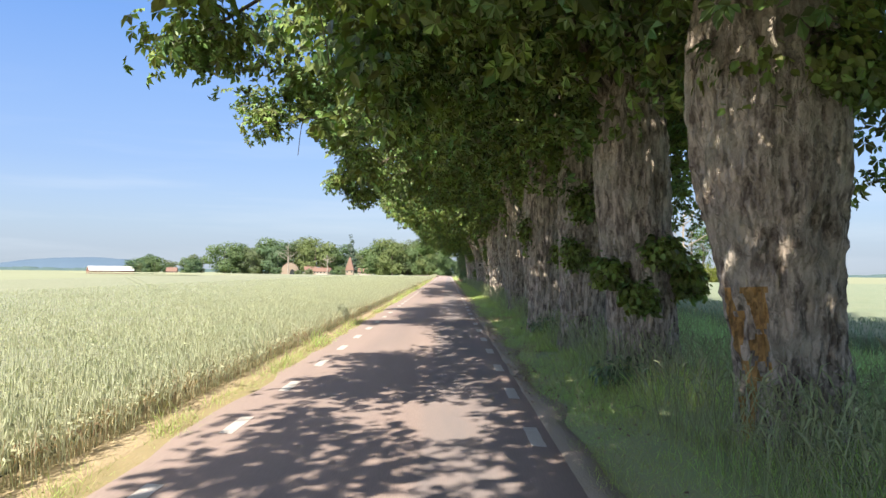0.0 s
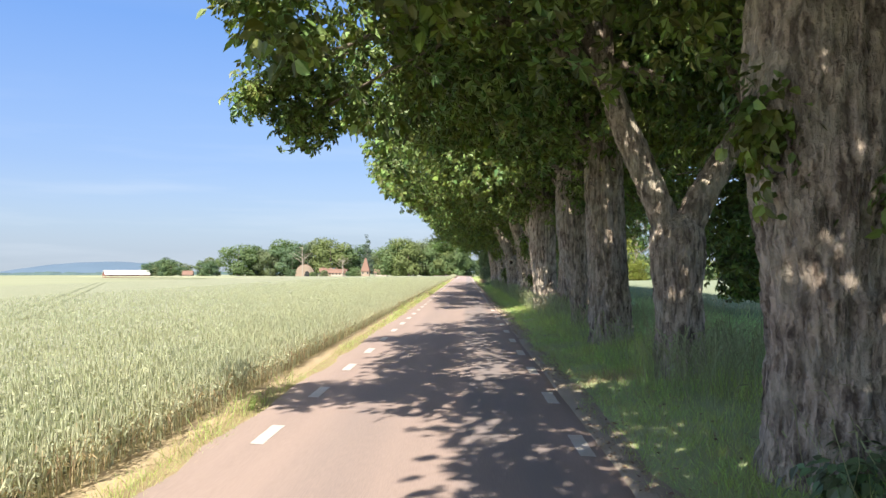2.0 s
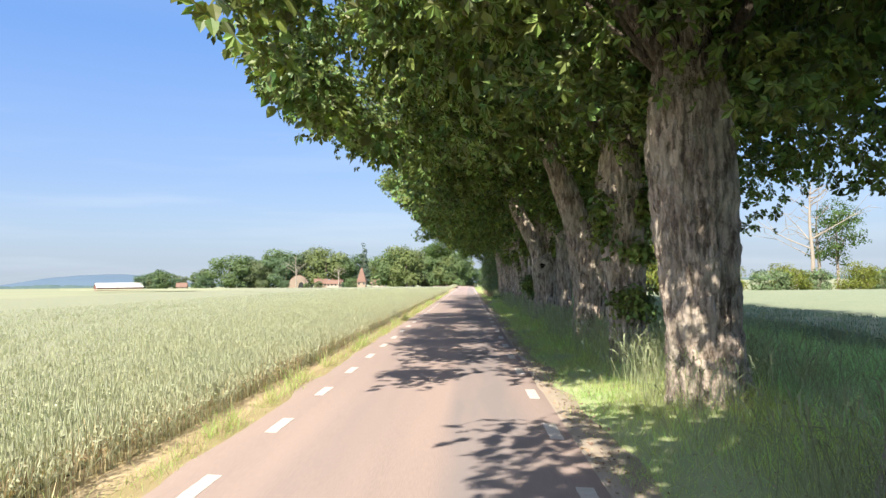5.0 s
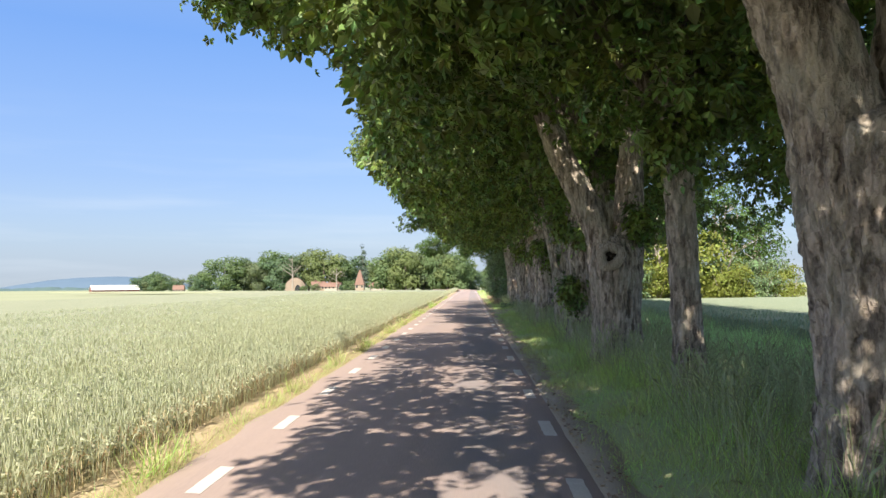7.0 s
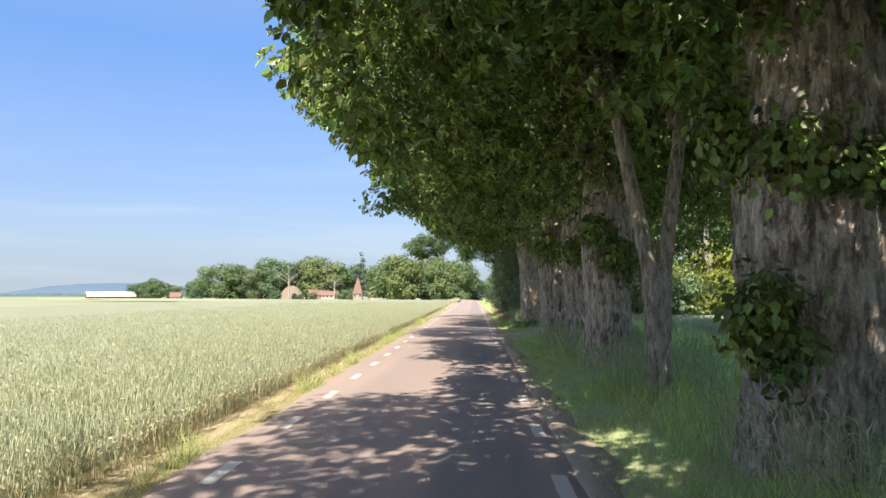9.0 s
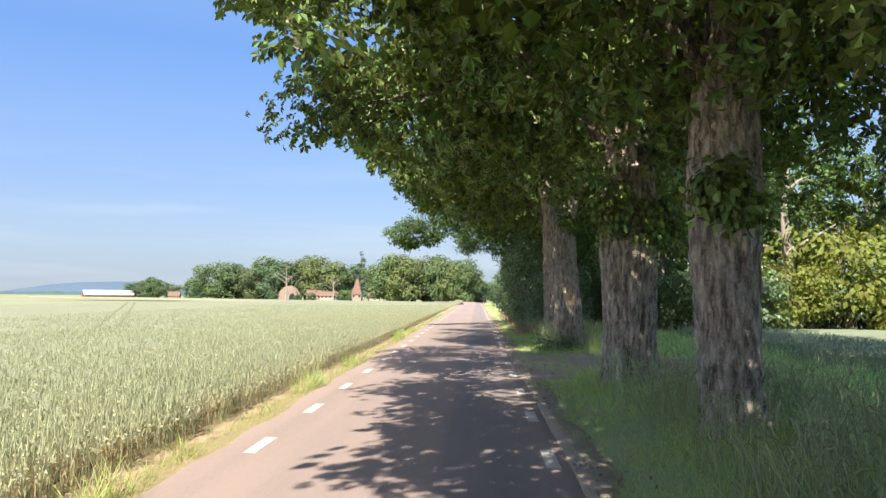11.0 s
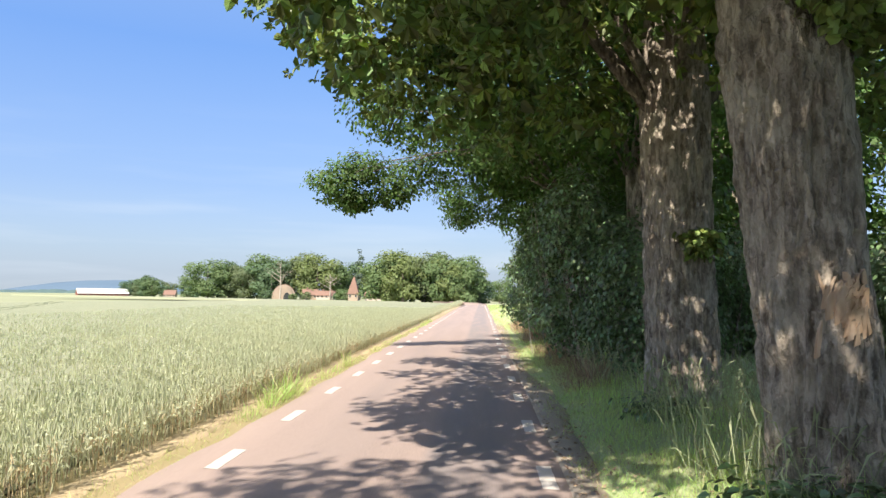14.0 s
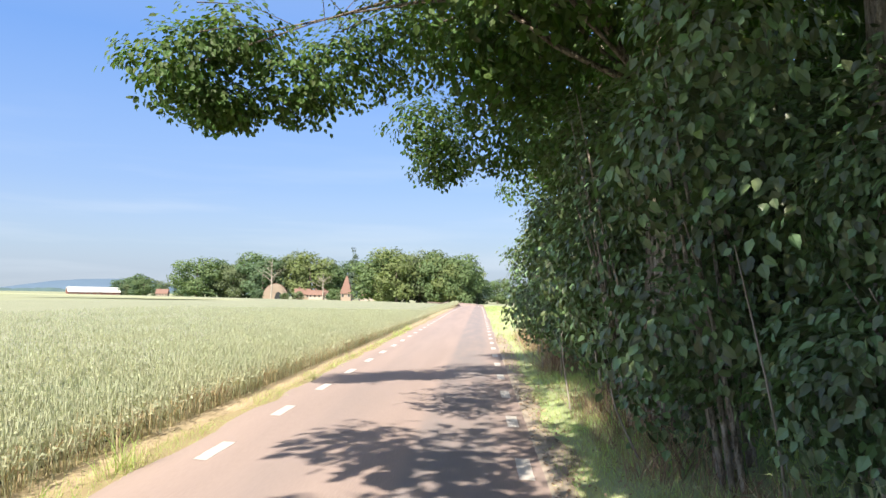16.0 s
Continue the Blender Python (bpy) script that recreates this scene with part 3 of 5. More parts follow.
def wheat_patch(seed, length, bands, low, mat, dry=0.0):
    """A patch of stalks in bands (width, stalks a square metre) away from the road; those at its edge (x = 0) are bared and partly dry."""
    rng = np.random.default_rng(seed)
    xs, at = [], 0.0
    for width, density in bands:
        xs.append(-at - rng.uniform(0, width, int(width * length * density)))
        at += width
    x = np.concatenate(xs)
    n = len(x)
    p = np.stack([x, rng.uniform(0, length, n), np.full(n, low)], 1)
    p[:, 0] += 0.08 * vnoise(np.stack([p[:, 1] * 2.5, 0 * x, 0 * x], 1), seed)
    p[:, 2] += 0.03 * np.clip(-x - 4, 0, 1)
    v, f = scatter(STALK_V, STALK_F, p, turned(rng, n), rng.uniform(0.82, 1.12, n) * np.where(x > -0.3, 0.92, 1.0) * (1 + 0.05 * vnoise(p * 0.8, seed)))
    index = np.zeros(len(f), dtype=int)
    if dry:
        q = np.repeat((x > -0.4) & (rng.random(n) < dry), 5)
        index[q & (np.arange(len(f)) % 5 < 2)] = 1
    return mesh("wheat_patch", v, [f], [mat, STRAW], False, index)


WHEAT_X = -3.98
field_patches = [wheat_patch(30 + k, 12.0, ((2.5, 110), (2.5, 88), (3.0, 62), (4.0, 40), (5.0, 24), (6.0, 12)), 0.0, WHEAT, 0.15) for k in range(3)]
for k in range(15):
    ob = part("wheat_stalks", field_patches[k % 3], None, "", pose(WHEAT_X, -4 + 12.0 * k, 0))
    tagged(ob, "ripening pale green wheat stalks beside the road", "wheat", "wheat field", "stuff")
rim_patches = [wheat_patch(35 + k, 6.0, ((0.55, 130),), 0.0, WHEAT, 0.6) for k in range(2)]
for k in range(27):
    ob = part("wheat_stalks", rim_patches[k % 2], None, "", pose(WHEAT_X - 0.06, -4 + 6.0 * k, 0))
    tagged(ob, "dense green wheat rim with some straw-coloured feet beside the bare strip", "wheat", "wheat field", "stuff")
edge_patches = [wheat_patch(50 + k, 12.0, ((1.2, 45),), 0.0, WHEAT, 0.3) for k in range(2)]
for k in range(10):
    ob = part("wheat_stalks", edge_patches[k % 2], None, "", pose(WHEAT_X + float(bend(np.array(158 + 12.0 * k))), 158 + 12.0 * k, 0))
    tagged(ob, "pale green wheat edge beside the distant road", "wheat", "wheat field", "stuff")

cx = np.concatenate([[-53.4, -53.0], np.arange(-52, -20, 2.0), np.arange(-20, -4.7, 0.5), [-4.55, -4.5]])
cy = np.concatenate([[-60, -30, -10], np.arange(0, 170, 0.8), np.arange(170, 300, 5.0), [320, 350, 390, 440, 490]])


def canopy(x, y):
    q = np.stack([x, y, 0 * x], 1)
    h = 0.50 + 0.05 * vnoise(q * 0.35, 2) + 0.035 * vnoise(q * 1.9, 4)
    h = np.where(x > -9, h - 0.05 - 0.32 * np.clip((x + 6.6) / 1.8, 0, 1), h)
    return np.where((x > -4.52) | (x < -53.2), 0.0, h) + fall(y) + side(x)


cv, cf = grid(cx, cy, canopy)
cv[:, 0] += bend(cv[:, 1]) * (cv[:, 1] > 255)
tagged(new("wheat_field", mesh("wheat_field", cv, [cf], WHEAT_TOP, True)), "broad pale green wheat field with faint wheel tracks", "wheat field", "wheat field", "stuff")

# pairs of wheel tracks slanting away through the wheat
TRACK = material("trodden_wheat", ((0.233, 0.25, 0.154), (0.183, 0.204, 0.121)), 1.5, rough=1, bump=0.8, bump_scale=12)
for start, west in ((2.5, -52.0), (76.0, -52.0)):
    for gap in (0.0, 2.1):
        tx = np.linspace(-15.0, west, 120)
        ty = start + gap - tx / 0.48
        wide = 0.17 * (1 + 0.5 * vnoise(np.stack([tx * 0.7, ty * 0.1, 0 * tx], 1), int(start + gap * 10)))
        rows = [np.stack([tx, ty + s * wide * 2.2, canopy(tx, ty + s * wide * 2.2) + h], 1) for s, h in ((-1.2, -0.03), (-0.8, 0.035), (0.8, 0.035), (1.2, -0.03))]
        kv = np.stack(rows, 1).reshape(-1, 3)
        ki = (np.arange(119)[:, None] * 4 + np.arange(3)[None, :]).ravel()
        tagged(new("wheel_track", mesh("wheel_track", kv, [np.stack([ki, ki + 1, ki + 5, ki + 4], 1)], TRACK, True)), "dark trodden wheel track through the wheat", "track", "wheel tracks", "stuff")

# the crop on the far side of the avenue
def right_canopy(x, y):
    q = np.stack([x, y, 0 * x], 1)
    return np.where((x < 10.2), 0.0, 0.50 + 0.04 * vnoise(q * 0.4, 6) + 0.04 * vnoise(q * 1.7, 7))


bx = np.concatenate([[10.1, 10.3], np.arange(10.8, 24, 0.6), [26, 30, 40, 60, 100, 160]])
bv, bf = grid(bx, np.concatenate([[-60, -20], np.arange(0, 117, 0.8)]), right_canopy)
BLUE_TOP = material("right_wheat_canopy", ((0.275, 0.304, 0.208), (0.233, 0.279, 0.188)), 0.35, rough=0.95, bump=1.0, bump_scale=9, fine=((0.117, 0.158, 0.0833), 0.5), distance=0.08)
tagged(new("right_wheat_field", mesh("right_wheat_field", bv, [bf], BLUE_TOP, True)), "pale green wheat beyond the avenue, half in shade", "wheat field", kind="stuff")
# stalks nearest the avenue carry its shade as a blue-green colour
blue_patches = [wheat_patch(60 + k, 10.0, ((5.0, 38),), 0.0, SHADE_BLUE_WHEAT) for k in range(2)]
for k in range(12):
    ob = part("crop_stalks", blue_patches[k % 2], None, "", pose(14.8, 0 + 9.6 * k, 0))
    tagged(ob, "wheat stalks coloured blue-green for the avenue's shade", "wheat", "crop beyond the avenue", "stuff")


# grass: blades in patches
BLADE_V = np.array([(-0.006, 0, 0), (0.006, 0, 0), (0.005, 0.06, 0.6), (-0.005, 0.06, 0.6), (0.0, 0.28, 0.95)])
BLADE_Q = np.array([(0, 1, 2, 3)])
BLADE_T = np.array([(3, 2, 4)])


def grass_patch(seed, x0, x1, length, density, height, mat, wide=1.0, y0=0.0, dry=0.0):
    rng = np.random.default_rng(seed)
    n = int((x1 - x0) * length * density)
    p = np.stack([rng.uniform(x0, x1, n), y0 + rng.uniform(0, length, n), np.zeros(n)], 1)
    clump = 0.6 * vnoise(p * 1.3, seed) + 0.6 * vnoise(p * 3.1, seed + 7)
    p = p[clump > rng.uniform(-1.0, 0.7, n)]
    n = len(p)
    p[:, 2] = verge_height(p[:, 0], p[:, 1]) - 0.01
    tall = height(p[:, 0], p[:, 1]) * rng.uniform(0.4, 1.2, n) * (1 + 0.7 * vnoise(p * 1.4, seed + 1))
    rot = turned(rng, n, 0.42)
    v = np.einsum("nij,kj->nki", rot, BLADE_V * (1.3 * wide, 1, 1)) 
    v[:, :, :2] *= np.maximum(tall, 0.18)[:, None, None]
    v[:, :, 2] *= tall[:, None]
    v += p[:, None, :]
    o = (np.arange(n) * 5)[:, None]
    f4, f3 = BLADE_Q + o, BLADE_T + o
    index = np.tile((rng.random(n) < dry).astype(int), 2)
    return mesh("grass_patch", v, [f4, f3], [mat, STRAW], False, index)


def verge_tall(x, y):
    h = np.interp(x, [1.3, 1.6, 2.2, 3.0, 6.0, 11.0], [0.03, 0.09, 0.18, 0.36, 0.48, 0.42])
    h = h * (1 - 0.8 * np.exp(-((y - 101.4) / 3.4) ** 2) * np.clip((9.5 - x) / 3, 0, 1))
    return h * np.interp(y, [113, 116], [1, 0.75])


for k in range(14):
    y0 = -8 + 10.0 * k
    dens = 520 if k < 12 else 380
    tagged(part("verge_grass", grass_patch(70 + k, 1.28, 4.4, 10.0, dens, verge_tall, GRASS, 1.15, y0, 0.06)), "shaded green roadside grass under the avenue", "grass", "roadside grass", "stuff")
    if k < 14:
        tagged(part("verge_grass", grass_patch(190 + k, 1.32, 2.9, 10.0, 620, lambda x, y: 0.10 + 0.06 * np.clip(x - 1.6, 0, 1), GRASS, 1.6, y0, 0.16)), "short trodden grass at the road's edge", "grass", "roadside grass", "stuff")
    tagged(part("meadow_grass", grass_patch(90 + k, 4.4, 10.6, 10.0, 320, verge_tall, MEADOW, 1.4, y0, 0.03)), "tall shaded grass between trees and crop", "grass", "roadside grass", "stuff")
tagged(part("verge_grass", grass_patch(120, 1.28, 6.5, 130.0, 45, lambda x, y: 0.25 + 0 * x, GRASS, 2.5, 131.0, 0.15)), "sunlit roadside grass beyond the hedge", "grass", "roadside grass", "stuff")
for k in range(8):
    left = grass_patch(130 + k, -3.80, -3.33, 20.0, 680, lambda x, y: 0.06 + 0.19 * np.clip(1 + 1.4 * vnoise(np.stack([x * 1.5, y * 0.5, 0 * x], 1), 31), 0, 2) * np.exp(-((x + 3.62) / 0.2) ** 2), GRASS, 1.3, -6 + 20.0 * k, 0.28)
    tagged(part("dry_verge_grass", left), "green and straw-coloured grass strip beside the wheat", "grass", "roadside grass", "stuff")

DEAD_STEM = material("dead_stem", ((0.25, 0.158, 0.104), (0.367, 0.258, 0.167)), 1.2, rough=0.9, island=0.45)
litter = grass_patch(150, 1.95, 3.1, 32.0, 330, lambda x, y: 0.14 + 0.4 * np.clip((x - 1.8) / 0.8, 0, 1), DEAD_STEM, 1.3, 115.0, 0.12)
tagged(part("dry_grass", litter), "brown dead stems and litter along the hedge foot", "grass", "roadside grass", "stuff")


# yellow tufts on the verge; those near y 25 and 78 paint sun patches
for k, (x0, x1, y0, ln, h) in enumerate(((1.7, 2.9, 25.3, 1.2, 0.16), (1.75, 2.9, 77.7, 0.9, 0.14), (2.7, 3.9, 8.3, 0.7, 0.42), (1.6, 2.2, 14.5, 1.0, 0.14))):
    tuft = grass_patch(140 + k, x0, x1, ln, 900, lambda x, y: h + 0 * x, STRAW, 1.4, y0, 0.0)
    tagged(part("straw_sun_tuft", tuft), "yellow tuft: dry grass and sun patches in straw colour", "grass", "dry tufts", "stuff")


# arching seed-headed grass round the trunks
SEED_V = np.array([(-0.004, 0, 0), (0.004, 0, 0), (0.004, 0.05, 0.45), (-0.004, 0.05, 0.45), (-0.004, 0.22, 0.75), (0.004, 0.22, 0.75),
                   (-0.012, 0.27, 0.83), (0.012, 0.27, 0.83), (0.0, 0.42, 0.86)])
SEED_Q = np.array([(0, 1, 2, 3), (3, 2, 5, 4), (4, 5, 7, 6)])
SEED_T = np.array([(6, 7, 8)])
SEED = material("seeding_grass", ((0.313, 0.365, 0.217), (0.383, 0.4, 0.252)), 0.8, rough=0.8, translucent=((1.2, 1.2, 0.8), 0.35), island=0.3)


def seed_grass(seed, x0, x1, y0, y1, n):
    rng = np.random.default_rng(seed)
    p = np.stack([rng.uniform(x0, x1, n), rng.uniform(y0, y1, n), np.zeros(n)], 1)
    p = p[vnoise(p * 0.55, seed) > rng.uniform(-0.5, 0.5, n)]
    p = p[np.abs(p[:, 1] - 101.4) > 4]
    p[:, 2] = verge_height(p[:, 0], p[:, 1])
    rot = turned(rng, len(p), 0.25)
    s = rng.uniform(0.7, 1.15, len(p))
    v = np.einsum("nij,kj->nki", rot, SEED_V) * s[:, None, None] + p[:, None, :]
    o = (np.arange(len(p)) * 9)[:, None, None]
    return mesh("seed_grass", v, [(SEED_Q[None] + o).reshape(-1, 4), (SEED_T[None] + o).reshape(-1, 3)], SEED)


tagged(part("seed_grass", seed_grass(160, 2.5, 5.5, -4, 117, 44000)), "pale arching grass stems gone to seed", "grass", "roadside grass", "stuff")
tagged(part("seed_grass", seed_grass(161, 5.5, 10, -4, 117, 8000)), "pale arching grass stems gone to seed", "grass", "roadside grass", "stuff")

# dead leaves and crumbs of litter along the asphalt's edge
LITTER = material("dead_leaf", ((0.275, 0.192, 0.129), (0.383, 0.292, 0.2)), 2.0, rough=0.95, island=0.5)


def litter_mesh(seed, x0, x1, y0, y1, n, spread=0.4):
    rng = np.random.default_rng(seed)
    p = np.stack([x0 + (x1 - x0) * rng.uniform(0, 1, n) ** 1.6, rng.uniform(y0, y1, n), np.zeros(n)], 1)
    p = p[vnoise(p * (1.5, 0.7, 1), seed) > rng.uniform(-0.7, 0.5, n)]
    p[:, 2] = verge_height(p[:, 0], p[:, 1]) + 0.045
    nrm = np.stack([rng.normal(0, spread, len(p)), rng.normal(0, spread, len(p)), np.ones(len(p))], 1)
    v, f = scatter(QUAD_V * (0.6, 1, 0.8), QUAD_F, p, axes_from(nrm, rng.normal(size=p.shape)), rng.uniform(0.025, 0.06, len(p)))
    return mesh("leaf_litter", v, [f], LITTER)


tagged(part("leaf_litter", litter_mesh(170, 1.22, 1.75, -5, 146, 9000)), "brown dead leaves along the road's edge", "leaf litter", kind="stuff")
tagged(part("leaf_litter", litter_mesh(171, 1.9, 3.6, -5, 146, 6000)), "brown dead leaves on bare ground under the trees", "leaf litter", kind="stuff")


# ---------------------------------------------------------------- the avenue of old horse chestnuts
HEIGHTS = (4.5, 5.5, 6.5, 7.5, 9.0, 11.0)
# gaps in the crowns through which the sun reaches the verge: x, y on the ground, radius
GAPS = ((1.9, 25.4, 0.75), (2.5, 25.3, 0.55), (2.2, 76.4, 0.75), (2.1, 74.6, 0.6), (1.9, 51.9, 0.5), (2.0, 107.6, 0.55))


def crown_lobes(rng, slim, lift, size, side_x):
    """The clumps of one avenue crown round its trunk. side_x(z): how far it hangs over the road at that height."""
    out = []
    if slim:
        for k in range(14):
            a, z = k * 2.4, 6.6 + 0.62 * k
            r = 1.9 if z < 12 else 1.1
            out.append((r * math.cos(a) + 0.7, r * 1.2 * math.sin(a), z + rng.uniform(-0.3, 0.3), rng.uniform(1.3, 1.7), 1.6, 1.3))
        for k in range(4):
            out.append((rng.uniform(1.6, 3.6), rng.uniform(-2.2, 2.2), rng.uniform(5.2, 7.0), 1.4, 1.5, 1.0))
        for k in range(6):
            out.append((rng.uniform(3.6, 7.4), -2.5 + k, rng.uniform(7.0, 10.5), 1.9, 1.8, 1.5))
    else:
        for k in range(8):
            a = k * math.pi / 4 + rng.uniform(-0.25, 0.25)
            out.append((4.0 * math.cos(a), 2.5 * math.sin(a), rng.uniform(6.6, 8.6), rng.uniform(1.7, 2.2), 1.9, rng.uniform(1.4, 1.9)))
        for k in range(5):
            a = k * 1.257 + rng.uniform(-0.3, 0.3)
            out.append((2.7 * math.cos(a) + 1.2, 2.2 * math.sin(a), rng.uniform(9.6, 11.4), 2.1, 2.0, 1.8))
        out.append((1.6, 0, 12.8, 2.1, 2.1, 1.9))
        # unseen high clumps, added to lengthen the shade on the right field
        for px, py, pz in ((3.0, 0.0, 15.2), (5.0, -1.5, 13.4), (5.0, 1.5, 13.8), (6.3, 0.0, 11.4)):
            out.append((px + rng.uniform(-0.4, 0.4), py, pz, 2.1, 2.1, 1.8))
        out.append((5.8, rng.uniform(-1, 1), 9.5, 2.2, 2.2, 2.0))
        for k in range(7):
            a = k * 0.898 + rng.uniform(-0.3, 0.3)
            out.append((3.2 * math.cos(a), 2.2 * math.sin(a), rng.uniform(5.4, 6.3), rng.uniform(1.2, 1.6), 1.4, rng.uniform(0.7, 1.0)))
        out.append((0, 0, 8.0, 2.4, 2.4, 1.4))
        for k in range(5):      # leaves hang low round the trunk's head
            a = k * 1.257 + rng.uniform(-0.4, 0.4)
            out.append((1.35 * math.cos(a), 1.35 * math.sin(a), rng.uniform(4.7, 5.6), 1.0, 1.0, 0.7))
        out.append((4.6, rng.uniform(-1.5, 1.5), 4.5, 1.3, 1.4, 1.1))
        out.append((5.9, rng.uniform(-1.5, 1.5), 5.9, 1.6, 1.7, 1.3))
    out = [(x * size, y * size, z + lift if x < 0.8 and z < 9 else z, a, b, c) for x, y, z, a, b, c in out]
    # outer clumps in uneven shelves over the road
    for z, chance, r in ((5.0, 0.3, 0.7), (5.9, 0.5, 0.9), (6.7, 0.8, 1.05), (7.6, 0.75, 1.15), (8.6, 0.7, 1.25), (9.8, 0.6, 1.4)):
        for dy in (-2.0, 0.0, 2.0):
            if rng.random() < chance and z > 5.6 + lift:
                rr = r * rng.uniform(0.8, 1.15)
                x = side_x(z) + rr * rng.uniform(0.75, 1.25)
                out.append((min(x, -0.6), dy + rng.uniform(-0.7, 0.7), z + rng.uniform(-0.3, 0.3), rr * 1.15, rr * 1.1, rr * 0.62))
                if x < -5.0:
                    out.append((x * 0.62, dy, z + 0.5, rr * 1.2, rr * 1.2, rr * 0.8))
    return out


def limb_mesh(rng, tip, r0, foot=(0, 0, 4.6)):
    """One limb from the head of the trunk to a clump."""
    f, t = np.array(foot, dtype=float), np.array(tip, dtype=float)
    mid = f + (t - f) * 0.45 + (0, 0, 0.16 * np.linalg.norm(t - f)) + rng.normal(0, 0.25, 3)
    v, fc = tube([(*f, r0), (*(f * 0.6 + mid * 0.4), r0 * 0.8), (*mid, r0 * 0.55), (*t, r0 * 0.16)], 12, 9, int(rng.integers(99)), 0.012, 0.1)
    pieces = [(v, fc)]
    for k in range(4):
        s = mid + (t - mid) * rng.uniform(0.0, 0.9)
        e = s + rng.normal(0, 1, 3) * (1.1, 1.1, 0.5)
        pieces.append(tube([(*s, r0 * 0.22), (*((s + e) / 2 + (0, 0, 0.15)), r0 * 0.14), (*e, 0.012)], 6, 5))
    return mesh("limb", *join(pieces), SHADED_LIMB, True)


def grow_crown(tree, x, y, seed, slim, lift, size, clear, tall, bare, feet):
    """One crown of its own for each tree: leaves, a heart of hidden leaves added to thicken its shade, and the limbs
    that bear them. clear: the free width over the road.
    """
    rng = np.random.default_rng(200 + seed)

    dome = rng.uniform(-0.4, 0.4)

    def side_x(z):
        return np.maximum(np.interp(z, HEIGHTS, clear), np.interp(z - tall, (7.0, 8.5, 10.0, 12.0, 14.0), (-6.4, -5.9, -4.0, -1.2, 1.5)) + dome) - x

    def prune(p):
        ragged = 0.22 * vnoise(p * (0.9, 0.9, 0.9) + (0, y, 0), 31)
        stays = p[:, 0] > side_x(p[:, 2]) + 0.5 + ragged
        for gx, gy, r in GAPS:
            off = p + (x - gx, y - gy, 0)
            off = off - np.outer(off @ np.array(SUN_DIR), np.array(SUN_DIR))
            stays &= np.linalg.norm(off * (1, 1.3, 1), axis=1) > r * (1 + 0.5 * vnoise(p * 0.8, 37))
        return stays

    lobes = crown_lobes(rng, slim, lift, size, side_x)
    if bare:    # the forked limbs stand free below the leaves
        lobes = [q for q in lobes if not (q[2] < 6.3 and abs(q[0]) < 2.9 and q[1] < 2.0)]
    lobes = [(px, py, pz + tall if pz > 9.5 and px < 2.5 else pz, a, b, c) for px, py, pz, a, b, c in lobes]
    leaves = foliage(rng, lobes, 9600 if not slim else 7800, 0.38, "palm", 0.34, 0.22, 0.8, prune=prune)
    heart = foliage(rng, [(px, py, pz, a * 0.56, b * 0.56, c * 0.6) for px, py, pz, a, b, c in lobes if pz > 5.6], 9800, 0.32, "oval", 0.3, 0.5, 0.6, prune=prune)
    part("crown", mesh("crown", *join([leaves, heart]), LEAF), tree)
    order = [0, 2, 4, 6, 9, 11] + [len(lobes) - 1 - 2 * k for k in range(4)]
    for k, i in enumerate(order):
        part("limb", limb_mesh(rng, lobes[i][:3], rng.uniform(0.15, 0.21) if k < 4 else rng.uniform(0.08, 0.12), min(feet, key=lambda p: (p[0] - lobes[i][0]) ** 2)), tree)


def trunk_keys(w, lean=0.0, swell=1.12, column=False):
    r = w / 2
    if column:
        return [(0, 0, -0.25, r * 1.22), (0, 0, 0.25, r * 1.07), (lean * 0.15, 0, 1.2, r), (lean * 0.45, 0, 3.0, r * 0.97), (lean * 0.8, 0, 5.0, r * 0.92), (lean, 0, 6.8, r * 0.75), (lean, 0, 9.0, r * 0.35)]
    return [(0, 0, -0.25, r * 1.22), (0, 0, 0.25, r * 1.07), (lean * 0.2, 0, 1.0, r * 0.99), (lean * 0.5, 0, 2.0, r * (1 + (swell - 1) * 0.35)),
            (lean * 0.8, 0, 3.0, r * swell), (lean, 0, 4.0, r * swell), (lean * 1.1, 0, 4.9, r * swell * 0.85), (lean * 1.1, 0, 5.9, r * 0.55), (lean, 0, 7.0, r * 0.3)]


def tuft_mesh(rng, r, h, size=0.14, count=950):
    """A tuft of leafy shoots hugging the bark, of that radius and half height."""
    v, f = foliage(rng, [(0, 0, 0, r * 0.6, r * 0.42, h * 0.75), (r * 0.3, 0, -h * 0.5, r * 0.45, r * 0.35, h * 0.6)], count, size, "oval", 0.8, 0.45, 1.4, 5, 0.9, 0.25)
    return mesh("leaf_tuft", v, [f], LEAF)


